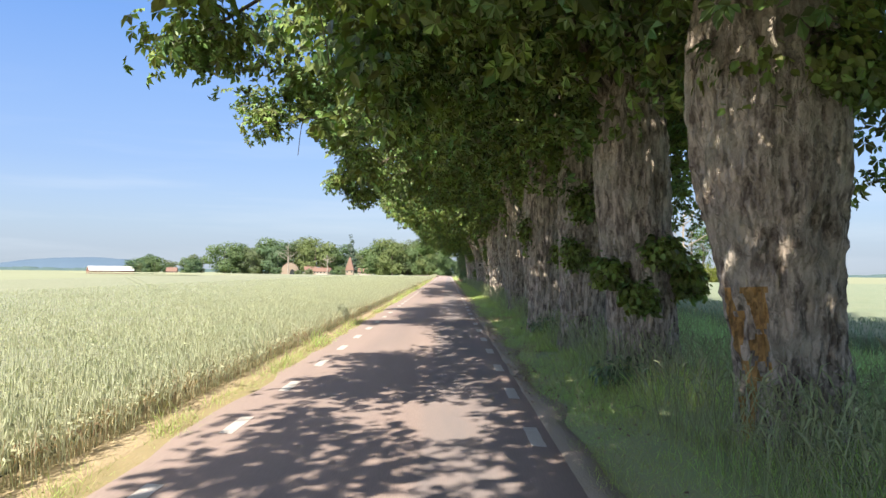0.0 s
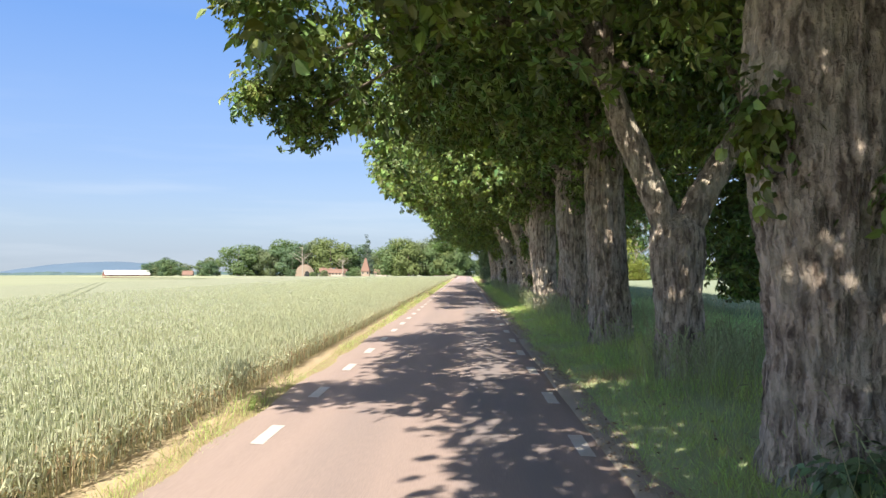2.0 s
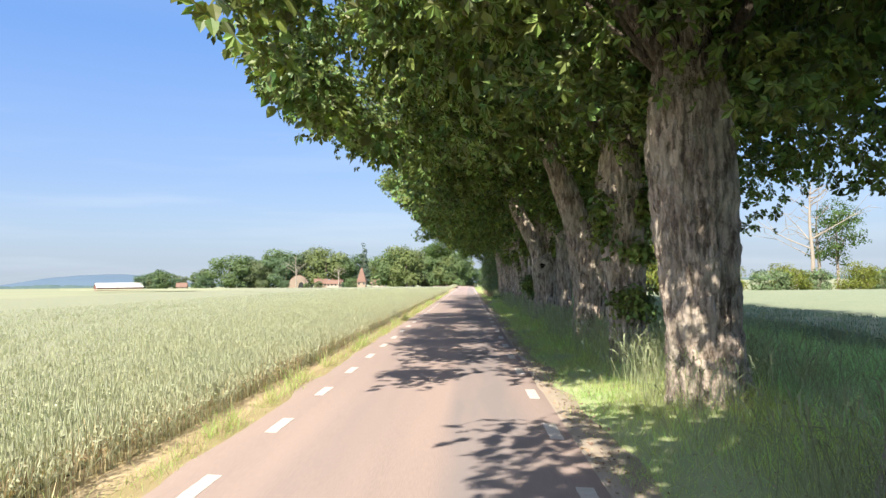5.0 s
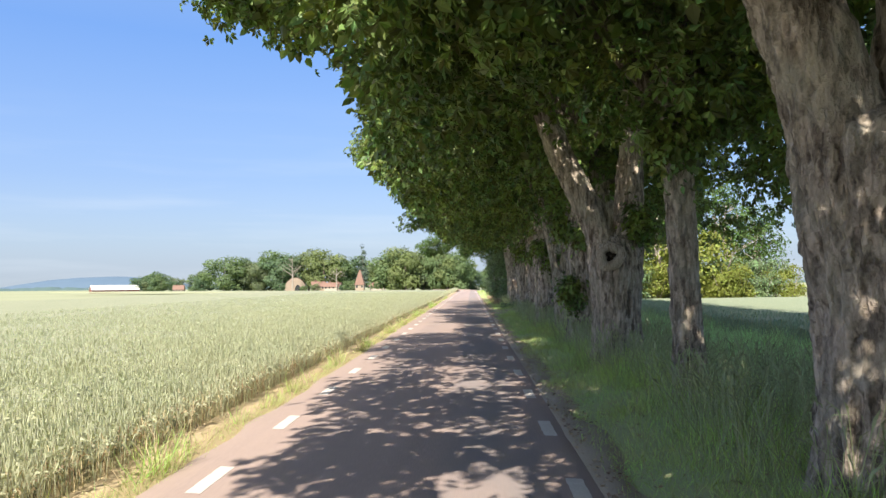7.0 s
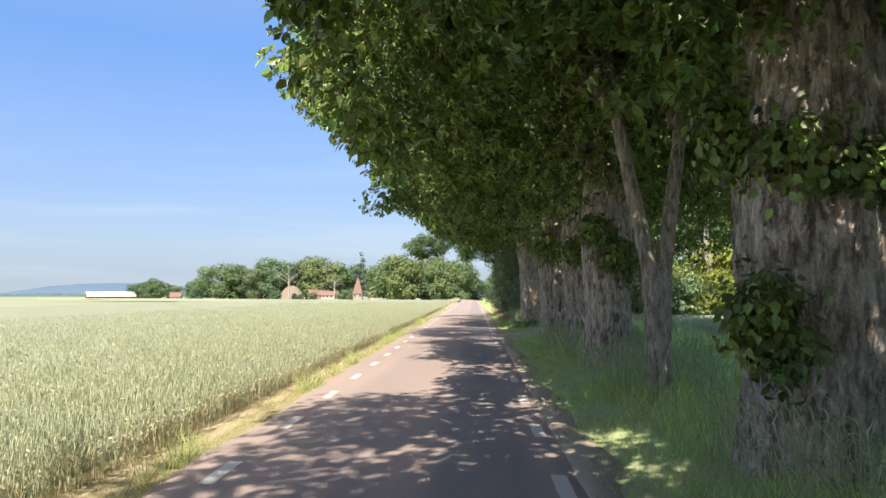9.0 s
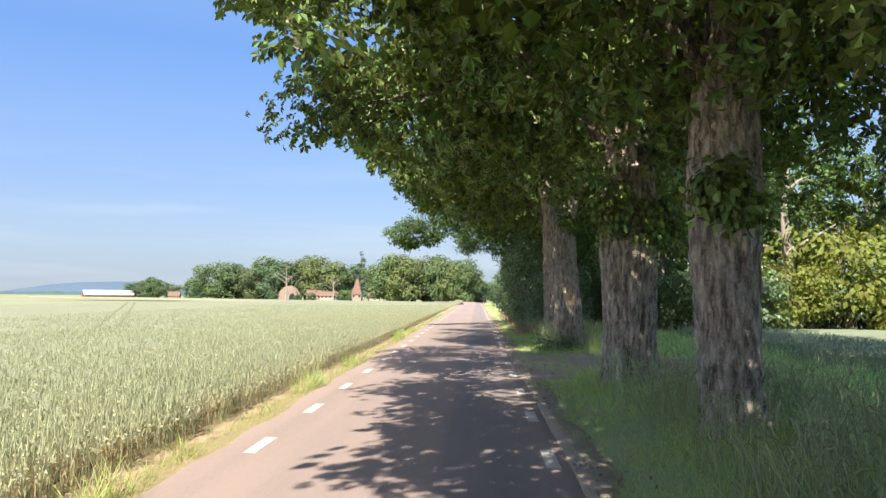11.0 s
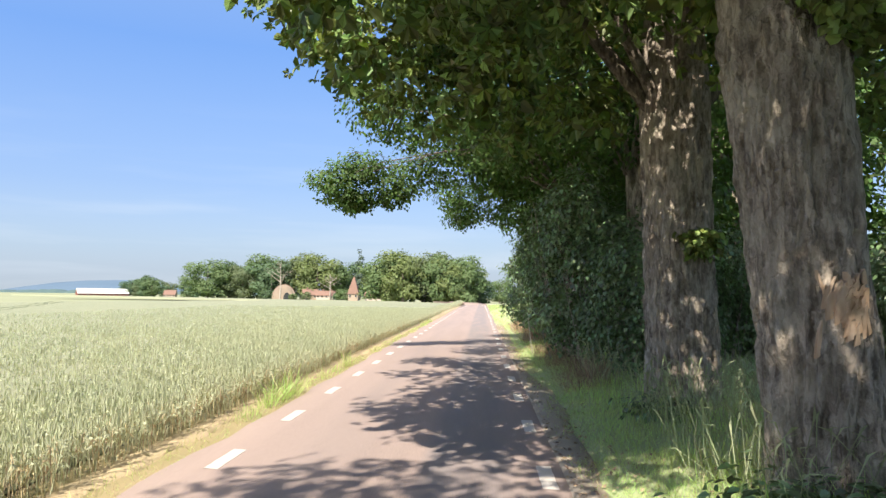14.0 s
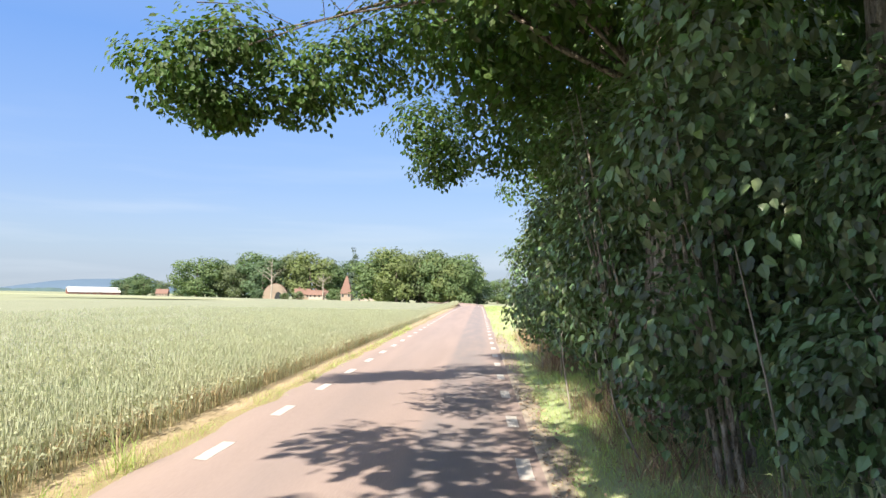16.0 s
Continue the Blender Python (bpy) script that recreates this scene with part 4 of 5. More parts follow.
def avenue_tree(x, y, w, clear=(-2.8, -4.2, -5.4, -6.0, -6.7, -7.3), lean=0.0, fork=None, tufts=(), swell=1.12, pale=False, label="", column=False, head=1.15, size=1.0, stain=False, slim=False, lift=0.0, tall=0.0, bare=False):
    z = float(verge_height(np.array([x]), np.array([y]))[0])
    tree = base("chestnut_tree", x, y, z, label or "old horse chestnut with furrowed grey-brown trunk in roadside grass", "tree", "avenue of trees")
    seed = int(y * 7) % 97
    rng = np.random.default_rng(seed)
    bark = PALE_BARK if pale else BARK
    if fork:
        zf, left, right = fork
        r = w / 2
        rh = r * head
        keys = [(0, 0, -0.25, r * 1.24), (0, 0, 0.3, r * 1.07), (lean * 0.45, 0, zf * 0.45, r), (lean * 0.9, 0, zf - 0.7, rh * 0.98), (lean, 0, zf - 0.15, rh * 0.97), (lean, 0, zf + 0.12, rh * 0.5), (lean, 0, zf + 0.2, rh * 0.1)]
        v, f = tube(keys, 90, 110, seed, 0.05 * min(1, w), 0.085, 0.035)
        part("trunk", mesh("trunk", v, [f], bark, True), tree)
        for s, end in ((-1, left), (1, right)):
            e = np.array(end, dtype=float)
            st = np.array([lean * 0.9 + s * rh * 0.36, 0, zf - 0.95])
            m = np.array([lean + s * rh * 0.52, 0, zf + 0.05])
            top = e + (e - m) * 0.8 + (0, 0, 0.9)
            v, f = tube([(*st, rh * 0.60), (*m, rh * 0.56), (*(m * 0.5 + e * 0.5), rh * 0.48), (*e, rh * 0.42), (*top, rh * 0.2)], 64, 60, seed + s, 0.04 * min(1, w), 0.085, 0.02)
            part("limb", mesh("limb", v, [f], bark, True), tree)
    else:
        v, f = tube(trunk_keys(w, lean, swell, column), 130, 116, seed, 0.05 * min(1, w), 0.085, 0.07)
        index = None
        if stain:   # orange lichen down one flank
            c = v[f].mean(axis=1)
            a = np.arctan2(c[:, 1], c[:, 0] - lean * 0.2)
            n = vnoise(c * (5, 5, 2.0), 17) + 0.5 * vnoise(c * (16, 16, 8), 18)
            index = ((np.abs(a + 2.75) < 0.42) & (c[:, 2] < 1.75) & (n > -0.15)).astype(int)
        part("trunk", mesh("trunk", v, [f], [bark, LICHEN], True, index), tree)
    grow_crown(tree, x, y, int(y * 10) % 1000, slim, lift, size, clear, tall, bare, [fork[1], fork[2]] if fork else [(lean * 1.05, 0, 4.7)])
    for tx, ty, tz, tr, th in tufts:
        part("leaf_tuft", tuft_mesh(rng, tr, th), tree, "green shoots on the bark", pose(tx, ty, tz))
    return tree


def bough(tree, clumps, count=330, size=0.34, kind="palm", mat=None, foot=(-0.2, 0, 5.3), every=1):
    """A bough with dense leafy clumps at world places (x, y, z, rx, ry, rz), grown from its tree; some only cast shade.
    """
    o = tree.matrix_basis.translation
    rng = np.random.default_rng(abs(int(o.y * 3)))
    for k, c in enumerate(clumps):
        here = (c[0] - o.x, c[1] - o.y, c[2] - o.z, *c[3:])
        v, f = foliage(rng, [here], count, size, kind, 0.4, 0.4, 0.9)
        part("bough_leaves", mesh("bough_leaves", v, [f], mat or LEAF), tree, "leafy bough over the road, some added for their shade")
        if k % every == 0:
            part("limb", limb_mesh(rng, here[:3], 0.08 if every < 2 else 0.04, foot), tree)


# x, y, trunk width, free width over the road, lean, fork, tufts
# the first three trees are unseen, added to shade the start of the road
avenue_tree(3.70, -11.0, 1.0)
avenue_tree(3.70, -5.8, 1.0, (-2.0, -2.4, -2.8, -3.0, -3.0, -3.0))
avenue_tree(3.70, -0.6, 1.1, (-2.0, -3.0, -4.6, -6.6, -7.6, -8.0), tall=1.5)
bough(avenue_tree(3.76, 4.6, 1.12, (-2.9, -4.4, -5.2, -5.2, -5.0, -5.5), -0.35, None, ((-0.55, -0.4, 4.1, 0.7, 0.5), (0.1, -0.7, 4.2, 0.6, 0.4)), 1.42, size=0.9, stain=True),
      ((-4.0, 8.0, 5.9, 0.8, 0.9, 0.5),))
avenue_tree(3.49, 9.6, 1.12, (-2.0, -2.4, -2.8, -3.2, -3.8, -4.6), -0.25, None, ((-0.75, -0.35, 2.0, 0.22, 0.22), (-0.3, -0.62, 1.6, 0.22, 0.26), (0.1, -0.64, 2.35, 0.34, 0.24), (0.62, -0.35, 1.9, 0.22, 0.34)), 1.12, size=0.9)
avenue_tree(3.31, 14.5, 1.15, (-2.1, -2.7, -3.2, -3.8, -4.7, -5.6), 0.1, None, ((-0.35, -0.6, 2.5, 0.3, 0.4), (-0.2, -0.65, 3.7, 0.4, 0.5)), 1.25, size=0.95)
bough(avenue_tree(3.10, 19.4, 1.18, (-2.8, -3.7, -4.6, -5.5, -6.5, -7.2), 0.0, None, ((-0.65, -0.3, 3.3, 0.35, 0.6), (0.3, -0.65, 2.6, 0.3, 0.3), (0.7, -0.2, 1.0, 0.3, 0.5)), 1.3, tall=2.0),
      ((-6.1, 18.5, 7.3, 0.45, 0.7, 0.5), (-5.7, 18.1, 6.5, 0.35, 0.5, 0.45), (-5.2, 18.4, 7.1, 0.6, 0.8, 0.5), (-4.6, 18.6, 7.8, 0.8, 1.0, 0.7)), 150)
forked_tree = avenue_tree(3.40, 25.4, 0.76, (-3.0, -4.1, -4.8, -5.6, -6.5, -7.0), 0, (2.7, (-1.15, 0.0, 5.1), (1.4, 0.1, 4.8)), (), bare=True, label="forked horse chestnut with two leaning limbs")
bough(forked_tree,
      ((-4.0, 28.8, 5.6, 0.4, 0.6, 0.4), (-4.9, 28.7, 6.2, 0.55, 0.7, 0.4), (-4.1, 28.4, 6.8, 0.7, 0.9, 0.5)))
bough(forked_tree, ((4.9, 26.5, 4.5, 0.8, 0.8, 0.7), (5.2, 27.0, 3.4, 0.8, 0.8, 0.6), (5.7, 28.6, 2.7, 0.7, 0.7, 0.4), (6.4, 30.0, 2.3, 0.4, 0.8, 0.3), (7.1, 31.4, 1.9, 0.5, 0.6, 0.35)), foot=(0.9, 0, 4.6), every=2)
avenue_tree(3.40, 31.3, 1.0, (-1.9, -2.8, -5.0, -5.0, -3.4, -1.2), -0.25, None, (), 1.0, column=True, tall=-2.5)
bough(avenue_tree(3.64, 36.9, 0.88, (-2.4, -2.6, -2.8, -3.6, -3.8, -4.5), -0.35, None, ((-0.3, -0.5, 4.6, 0.5, 0.6),), 1.3, lift=1.0, size=0.85, tall=-2.2),
      ((6.3, 37.2, 5.4, 0.9, 1.0, 0.7), (6.9, 37.0, 4.5, 0.7, 0.8, 0.6), (7.5, 37.4, 3.6, 0.5, 0.7, 0.5), (7.4, 37.3, 2.8, 0.35, 0.5, 0.5)), 190, foot=(0.3, 0, 5.0), every=2)
avenue_tree(3.68, 42.1, 0.74, (0.8, 0.8, 0.8, 0.6, 0.4, 0.4), 0.35, slim=True)
avenue_tree(3.50, 47.3, 1.08, (-2.7, -4.0, -4.8, -5.0, -4.9, -5.5), -0.2)
avenue_tree(3.45, 52.6, 0.82, (-2.4, -3.9, -5.0, -5.8, -6.2, -6.0), -0.1, None,
            ((0.0, -0.38, 1.5, 0.6, 0.45), (0.1, -0.38, 2.6, 0.45, 0.2), (-0.5, -0.25, 3.4, 0.4, 0.8), (0.4, -0.3, 3.6, 0.45, 0.6)), label="chestnut trunk wrapped in leafy green shoots")
avenue_tree(3.55, 57.7, 1.04, (-1.6, -2.5, -5.2, -6.0, -6.5, -7.0), 0, (3.3, (-1.2, 0.0, 6.0), (0.7, 0.1, 6.1)), (), bare=True, head=1.3, size=0.95, label="stout forked horse chestnut with deeply furrowed bark")
# these clumps are added to shade the left lane further on
bough(avenue_tree(3.50, 63.2, 0.50, (-1.7, -2.2, -2.8, -5.4, -6.4, -7.0), -0.1, None, ((-0.3, -0.3, 4.4, 0.7, 0.7), (0.4, -0.2, 5.0, 0.7, 0.7)), 1.0, label="slender horse chestnut between stouter trees", size=0.9, tall=1.5),
      ((-4.5, 64.6, 8.2, 1.2, 1.6, 0.8), (-3.4, 66.0, 8.8, 1.4, 1.6, 0.8), (-2.4, 65.4, 8.2, 1.4, 1.6, 0.9), (-6.5, 65.6, 9.7, 0.9, 1.3, 0.6), (-6.0, 67.4, 10.1, 1.0, 1.4, 0.7), (-5.6, 63.4, 10.0, 1.1, 1.4, 0.7)))
knot_tree = avenue_tree(3.36, 68.3, 1.06, (-1.9, -2.5, -2.9, -3.4, -6.2, -7.0), 0, (2.9, (-1.4, 0.3, 5.5), (0.5, 0.2, 5.8)), ((0.45, -0.45, 3.4, 0.35, 0.5),), bare=True, tall=1.5, label="horse chestnut with a round branch hole in its trunk")
# two more high clumps put here for the left lane's shade
bough(knot_tree, ((-6.3, 69.4, 10.2, 1.0, 1.3, 0.7), (-5.2, 70.6, 10.0, 1.1, 1.3, 0.7)))
avenue_tree(3.72, 74.2, 1.4, (-2.1, -2.7, -3.3, -4.0, -4.4, -6.8), 0.1, None,
            ((-0.7, -0.5, 1.75, 0.55, 0.6), (-0.3, -0.65, 3.5, 0.8, 0.5), (-0.8, 0, 3.9, 0.6, 0.7), (0.4, -0.65, 3.3, 0.5, 0.4)), 1.1, label="very stout chestnut with leafy shoots on furrowed bark", size=0.95, tall=-1.2)
avenue_tree(3.38, 79.4, 0.42, (-2.3, -2.9, -3.4, -4.1, -5.1, -5.5), 0, (2.2, (-0.7, 0.0, 5.3), (0.5, 0.1, 4.9)), (), bare=True, pale=True, label="slender pale forked tree in the avenue", size=0.8, tall=-2.5)
avenue_tree(3.45, 84.8, 1.04, (-2.1, -2.7, -4.0, -5.1, -5.0, -5.9), 0, None, ((0.2, -0.5, 2.9, 0.7, 0.6), (-0.3, -0.5, 3.6, 0.6, 0.5)), size=1.05)
# unseen high clumps, placed so that their shade reaches the left lane
bough(avenue_tree(3.50, 90.3, 0.80, (-2.0, -3.5, -3.8, -5.0, -6.5, -6.4), 0, None, ((-0.2, -0.5, 3.4, 0.5, 0.5),), tall=2.0),
      ((-6.0, 92.6, 10.2, 1.0, 1.4, 0.7), (-5.0, 91.0, 10.8, 1.2, 1.4, 0.8)))
strip_tree = avenue_tree(3.38, 96.1, 1.07, (-2.1, -3.0, -3.6, -4.9, -6.5, -7.2), 0, None, ((-0.4, -0.5, 3.9, 0.75, 0.8), (0.4, -0.5, 3.7, 0.7, 0.7)), tall=2.5)
# first clump hangs in sight; the three high ones only add road shade
bough(strip_tree, ((-3.2, 95.7, 6.1, 1.0, 0.9, 0.6), (-6.3, 94.8, 10.4, 1.0, 1.4, 0.7), (-6.2, 97.0, 10.4, 1.1, 1.4, 0.7), (-4.8, 98.4, 10.0, 1.2, 1.4, 0.8)))
wound_tree = avenue_tree(3.46, 106.7, 0.95, (-1.7, -2.6, -3.4, -4.6, -6.0, -7.0), -0.40, (4.6, (-1.15, 0.1, 7.6), (0.55, 0, 7.6)), ((-0.1, -0.5, 4.6, 0.4, 0.3),), 1.05, True, head=1.1, tall=2.0, bare=True, label="pale chestnut with a torn patch of bare wood")
# clumps added to shade the road, this trunk and the bushes on the right
bough(wound_tree, ((10.5, 108.0, 9.8, 2.2, 2.4, 1.7), (-1.4, 102.3, 8.4, 1.7, 1.7, 1.1), (0.6, 101.3, 9.4, 1.9, 1.9, 1.2), (1.6, 102.6, 7.9, 1.8, 1.7, 1.0),
                   (-3.2, 103.2, 9.0, 1.3, 1.5, 0.9), (2.6, 103.8, 6.9, 1.5, 1.4, 0.9), (-0.2, 104.0, 7.4, 1.5, 1.4, 0.8), (3.4, 100.8, 9.2, 1.8, 1.8, 1.2)), 520, every=2)
avenue_tree(3.62, 112.1, 1.12, (-1.8, -2.4, -3.2, -4.3, -6.2, -7.0), -0.15, None, ((0.1, -0.5, 2.9, 0.25, 0.2),), 1.05, True, column=True, size=1.05, tall=2.0, bare=True)


# the round branch hole with its collar
def torus(r0, r1):
    a, b = np.meshgrid(np.linspace(0, 2 * math.pi, 28, endpoint=False), np.linspace(0, 2 * math.pi, 10, endpoint=False), indexing="ij")
    wob = 1 + 0.10 * np.sin(3 * a + 1) + 0.06 * np.sin(5 * a)
    v = np.stack([(r0 * wob + r1 * np.cos(b)) * np.cos(a), r1 * 1.1 * np.sin(b), (r0 * wob + r1 * np.cos(b)) * np.sin(a)], -1).reshape(-1, 3)
    i, j = np.meshgrid(np.arange(28), np.arange(10), indexing="ij")
    f = np.stack([i * 10 + j, i * 10 + (j + 1) % 10, ((i + 1) % 28) * 10 + (j + 1) % 10, ((i + 1) % 28) * 10 + j], -1).reshape(-1, 4)
    return v, f


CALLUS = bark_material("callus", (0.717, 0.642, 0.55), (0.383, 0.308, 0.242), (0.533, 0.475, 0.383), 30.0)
# near-black colour stands for the shade deep inside the branch hole
HOLE = material("hollow_shade", ((0.018, 0.014, 0.011), (0.03, 0.022, 0.016)), 5, rough=1)
kv, kf = torus(0.22, 0.115)
part("knot_collar", mesh("knot_collar", kv, [kf], CALLUS, True), knot_tree, "swollen ring of callus round a hole", pose(-0.24, -0.655, 2.50, 0, 0, -8))
cup_a = np.linspace(0, 2 * math.pi, 20, endpoint=False)
cup = np.concatenate([np.stack([0.17 * s * np.cos(cup_a), np.full(20, dpt), 0.17 * s * np.sin(cup_a)], 1) for s, dpt in ((1, -0.02), (0.7, 0.06), (0.15, 0.09))])
cf2 = np.concatenate([np.stack([np.arange(20) + o, (np.arange(20) + 1) % 20 + o, (np.arange(20) + 1) % 20 + o + 20, np.arange(20) + o + 20], 1) for o in (0, 20)])
part("hollow", mesh("hollow", cup, [cf2], HOLE, True), knot_tree, "shallow cup coloured dark for a hollow's shade", pose(-0.24, -0.70, 2.50, 0, 0, -8))


# the torn wound: splintered plates of bare wood
def splinters(rng, n, width, height):
    pieces = []
    for k in range(n):
        cx, cz = rng.normal(0, width), rng.normal(0, height)
        ln, wd = rng.uniform(0.05, 0.17), rng.uniform(0.012, 0.034)
        t = rng.uniform(-0.35, 0.35)
        v = np.array([(-wd, 0, -ln), (wd * 0.8, -0.015, -ln * 0.8), (wd * 0.5, -0.035, ln * 0.7), (0, -0.05, ln), (-wd * 0.7, -0.03, ln * 0.6),
                      (-wd, 0.06, -ln), (wd * 0.8, 0.06, -ln * 0.8), (wd * 0.5, 0.06, ln * 0.7), (0, 0.06, ln), (-wd * 0.7, 0.06, ln * 0.6)])
        v = v @ np.array([(math.cos(t), 0, math.sin(t)), (0, 1, 0), (-math.sin(t), 0, math.cos(t))]) + (cx, abs(cx) * 0.35, cz)
        i = np.arange(5)
        f = np.stack([i, (i + 1) % 5, (i + 1) % 5 + 5, i + 5], 1)
        pieces.append((v, np.concatenate([f, [(0, 1, 2, 4), (2, 3, 4, 4)]])))
    v, fs = join(pieces)
    f = fs[0]
    return v, [f[f[:, 2] != f[:, 3]], f[f[:, 2] == f[:, 3]][:, :3]]


sv, sf = splinters(np.random.default_rng(9), 70, 0.085, 0.10)
part("wound", mesh("wound", sv, sf, BARE_WOOD), wound_tree, "splintered orange-brown bare wood", pose(-0.09, -0.54, 1.82, 0, 0, 0))


# a pale barkless strip at one trunk's foot
pv, pf = tube([(0, 0.02, -0.1, 0.06), (0.005, -0.01, 0.25, 0.065), (-0.01, 0.04, 0.5, 0.06), (-0.015, 0.08, 0.66, 0.02)], 12, 10, 5, 0.006, 0.05)
part("bare_strip", mesh("bare_strip", pv, [pf], PALE_WOOD, True), strip_tree, "pale barkless strip of dry wood", pose(-0.36, -0.60, 0.12))


def weed(x, y, r, h, seed):
    w = base("leafy_weed", x, y, float(verge_height(np.array([x]), np.array([y]))[0]), "low clump of broad-leaved weeds at a trunk's foot", "plant", "weeds")
    rng = np.random.default_rng(seed)
    v, f = foliage(rng, [(0, 0, h * 0.5, r, r, h * 0.5), (r * 0.6, 0.2, h * 0.35, r * 0.6, r * 0.6, h * 0.35)], 420, 0.12, "oval", 0.4, 0.3, 0.8, 5)
    v[:, 2] = np.maximum(v[:, 2], 0.01)
    part("leaves", mesh("leaves", v, [f], OVATE), w)
    sv, sf = tube([(0, 0, 0, 0.015), (0.03, 0, h * 0.5, 0.01), (0, 0.03, h * 0.9, 0.004)], 6, 5)
    part("stem", mesh("stem", sv, [sf], GRASS, True), w)


for k, (x, y, r, h) in enumerate(((2.9, 18.5, 0.45, 0.5), (2.5, 105.8, 0.55, 0.6), (3.2, 105.6, 0.45, 0.5), (3.0, 111.1, 0.45, 0.4), (4.0, 18.6, 0.45, 0.5), (2.8, 8.7, 0.35, 0.6))):
    weed(x, y, r, h, 700 + k)


# ---------------------------------------------------------------- hedge, wood and bushes at the end of the avenue
def shrub_variant(seed, rx, ry, h, count, size, mat, kind="oval"):
    rng = np.random.default_rng(seed)
    lobes = [(0, 0, h * 0.45, rx * 0.8, ry * 0.8, h * 0.42)]
    for k in range(11):
        a, zz = rng.uniform(0, 2 * math.pi), rng.uniform(0.12, 0.85)
        rr = 0.75 * math.sqrt(1 - max(0, zz - 0.4) ** 2)
        lobes.append((rx * rr * math.cos(a), ry * rr * math.sin(a), h * zz, rx * rng.uniform(0.3, 0.5), ry * rng.uniform(0.3, 0.5), h * rng.uniform(0.12, 0.2)))
    v, f = foliage(rng, lobes, count, size, kind, 0.45, 0.25, 1.3, 5, 0.9, 0.35)
    v[:, 2] = np.maximum(v[:, 2], 0.02)
    if kind == "oval":   # bare stems show near the ground
        low = v.reshape(-1, 7, 3)[:, :, 2].mean(axis=1)
        keep = rng.random(len(low)) > np.clip((0.9 - low) / 0.9, 0, 1) * 0.9
        v = v.reshape(-1, 7, 3)[keep].reshape(-1, 3)
        f = f[:keep.sum() * 3]
    stems = []
    thick = PALE_BARK
    for k in range(14):
        a = rng.uniform(0, 2 * math.pi)
        e = np.array([rx * 0.85 * math.cos(a), ry * 0.8 * math.sin(a), h * rng.uniform(0.5, 0.9)])
        s = e * (0.45, 0.45, 0)
        sv, sf = tube([(*s, 0.035), (*((s + e) / 2 + (0, 0, 0.3)), 0.022), (*e, 0.006)], 8, 5)
        stems.append(mesh("stem", sv, [sf], thick, True))
    for k in range(4 if kind == "oval" and count > 9000 else 0):     # pale bare shoots outside the leaves
        a = rng.uniform(0, 2 * math.pi)
        s = np.array([rx * 0.9 * math.cos(a), ry * 0.9 * math.sin(a), 0.0])
        m = s * 1.12 + (0, 0, h * rng.uniform(0.15, 0.25)) + rng.normal(0, 0.12, 3)
        e = m * (1.02, 1.02, 1) + (0, 0, h * rng.uniform(0.1, 0.22)) + rng.normal(0, 0.2, 3)
        sv, sf = tube([(*s, 0.014), (*m, 0.010), (*e, 0.005)], 9, 5)
        stems.append(mesh("stem", sv, [sf], DEAD_WOOD, True))
    return mesh("foliage", v, [f], mat), stems


SHRUBS = [shrub_variant(400 + k, 1.7, 2.3, (5.2, 4.4, 5.8)[k], 14000, 0.125, OVATE) for k in range(3)]
SUNNY = [shrub_variant(410 + k, 2.6, 3.0, (4.2, 5.2)[k], 4200, 0.26, (OVATE, YELLOW_LEAF)[k]) for k in range(2)]


def shrub(variant, x, y, label, turn=0.0, group="hedge", size=1.0):
    s = base("shrub", x, y, float(verge_height(np.array([x]), np.array([y]))[0]), label, "shrub", group, turn)
    s.scale = (size, size, size)
    part("foliage", variant[0], s)
    for st in variant[1]:
        part("stem", st, s)
    return s


for k, (x, y, v, a, s) in enumerate(((4.3, 116.8, 1, 10, 0.85), (3.55, 119.4, 0, 0, 1.0), (3.35, 122.6, 2, 40, 0.95), (3.5, 125.9, 0, 180, 1.05), (3.6, 129.5, 2, 200, 1.0),
                                     (3.7, 133.2, 1, 30, 1.05), (3.9, 137.0, 0, 90, 1.0), (4.2, 141.0, 2, 150, 0.9), (4.9, 145.0, 1, 0, 0.9))):
    shrub(SHRUBS[v], x, y, "dense dark green broad-leaved shrub of the roadside hedge", a, "hedge", s)
for k in range(15):
    x = 7.5 + 3.4 * k
    shrub(SHRUBS[k % 3] if k < 2 else SUNNY[k % 2], x, 122.5 + 2.0 * math.sin(k * 2.1), "bushy green shrub along the far field edge", 50 * k, "field edge bushes", 0.9 if k < 5 else 0.75)

shrub(SUNNY[1], 23.2, 124.3, "tall sunlit yellow-green shrub at the wood's edge", 20, "field edge bushes", 1.5)


def wood_tree_variant(seed, h, spread, count, size, mat, kind="oval"):
    rng = np.random.default_rng(seed)
    lobes = [(0, 0, h * 0.82, spread * 0.5, spread * 0.5, h * 0.15)]
    for k in range(13):
        a, zz = k * 2.4 + rng.uniform(-0.3, 0.3), rng.uniform(0.36, 0.86)
        rr = spread * (0.72 if zz < 0.65 else 0.45) * rng.uniform(0.7, 1.1)
        lobes.append((rr * math.cos(a), rr * math.sin(a), h * zz, spread * 0.34, spread * 0.34, h * rng.uniform(0.07, 0.11)))
    for k in range(4):
        a = k * 1.57
        lobes.append((spread * 0.3 * math.cos(a), spread * 0.3 * math.sin(a), h * (0.34 + 0.06 * k), spread * 0.3, spread * 0.3, h * 0.08))
    leaves = foliage(rng, lobes, count, size, kind, 0.45, 0.2, 0.5)
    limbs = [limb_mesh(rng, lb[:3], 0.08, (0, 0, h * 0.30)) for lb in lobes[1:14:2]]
    return mesh("crown", leaves[0], [leaves[1]], mat), limbs


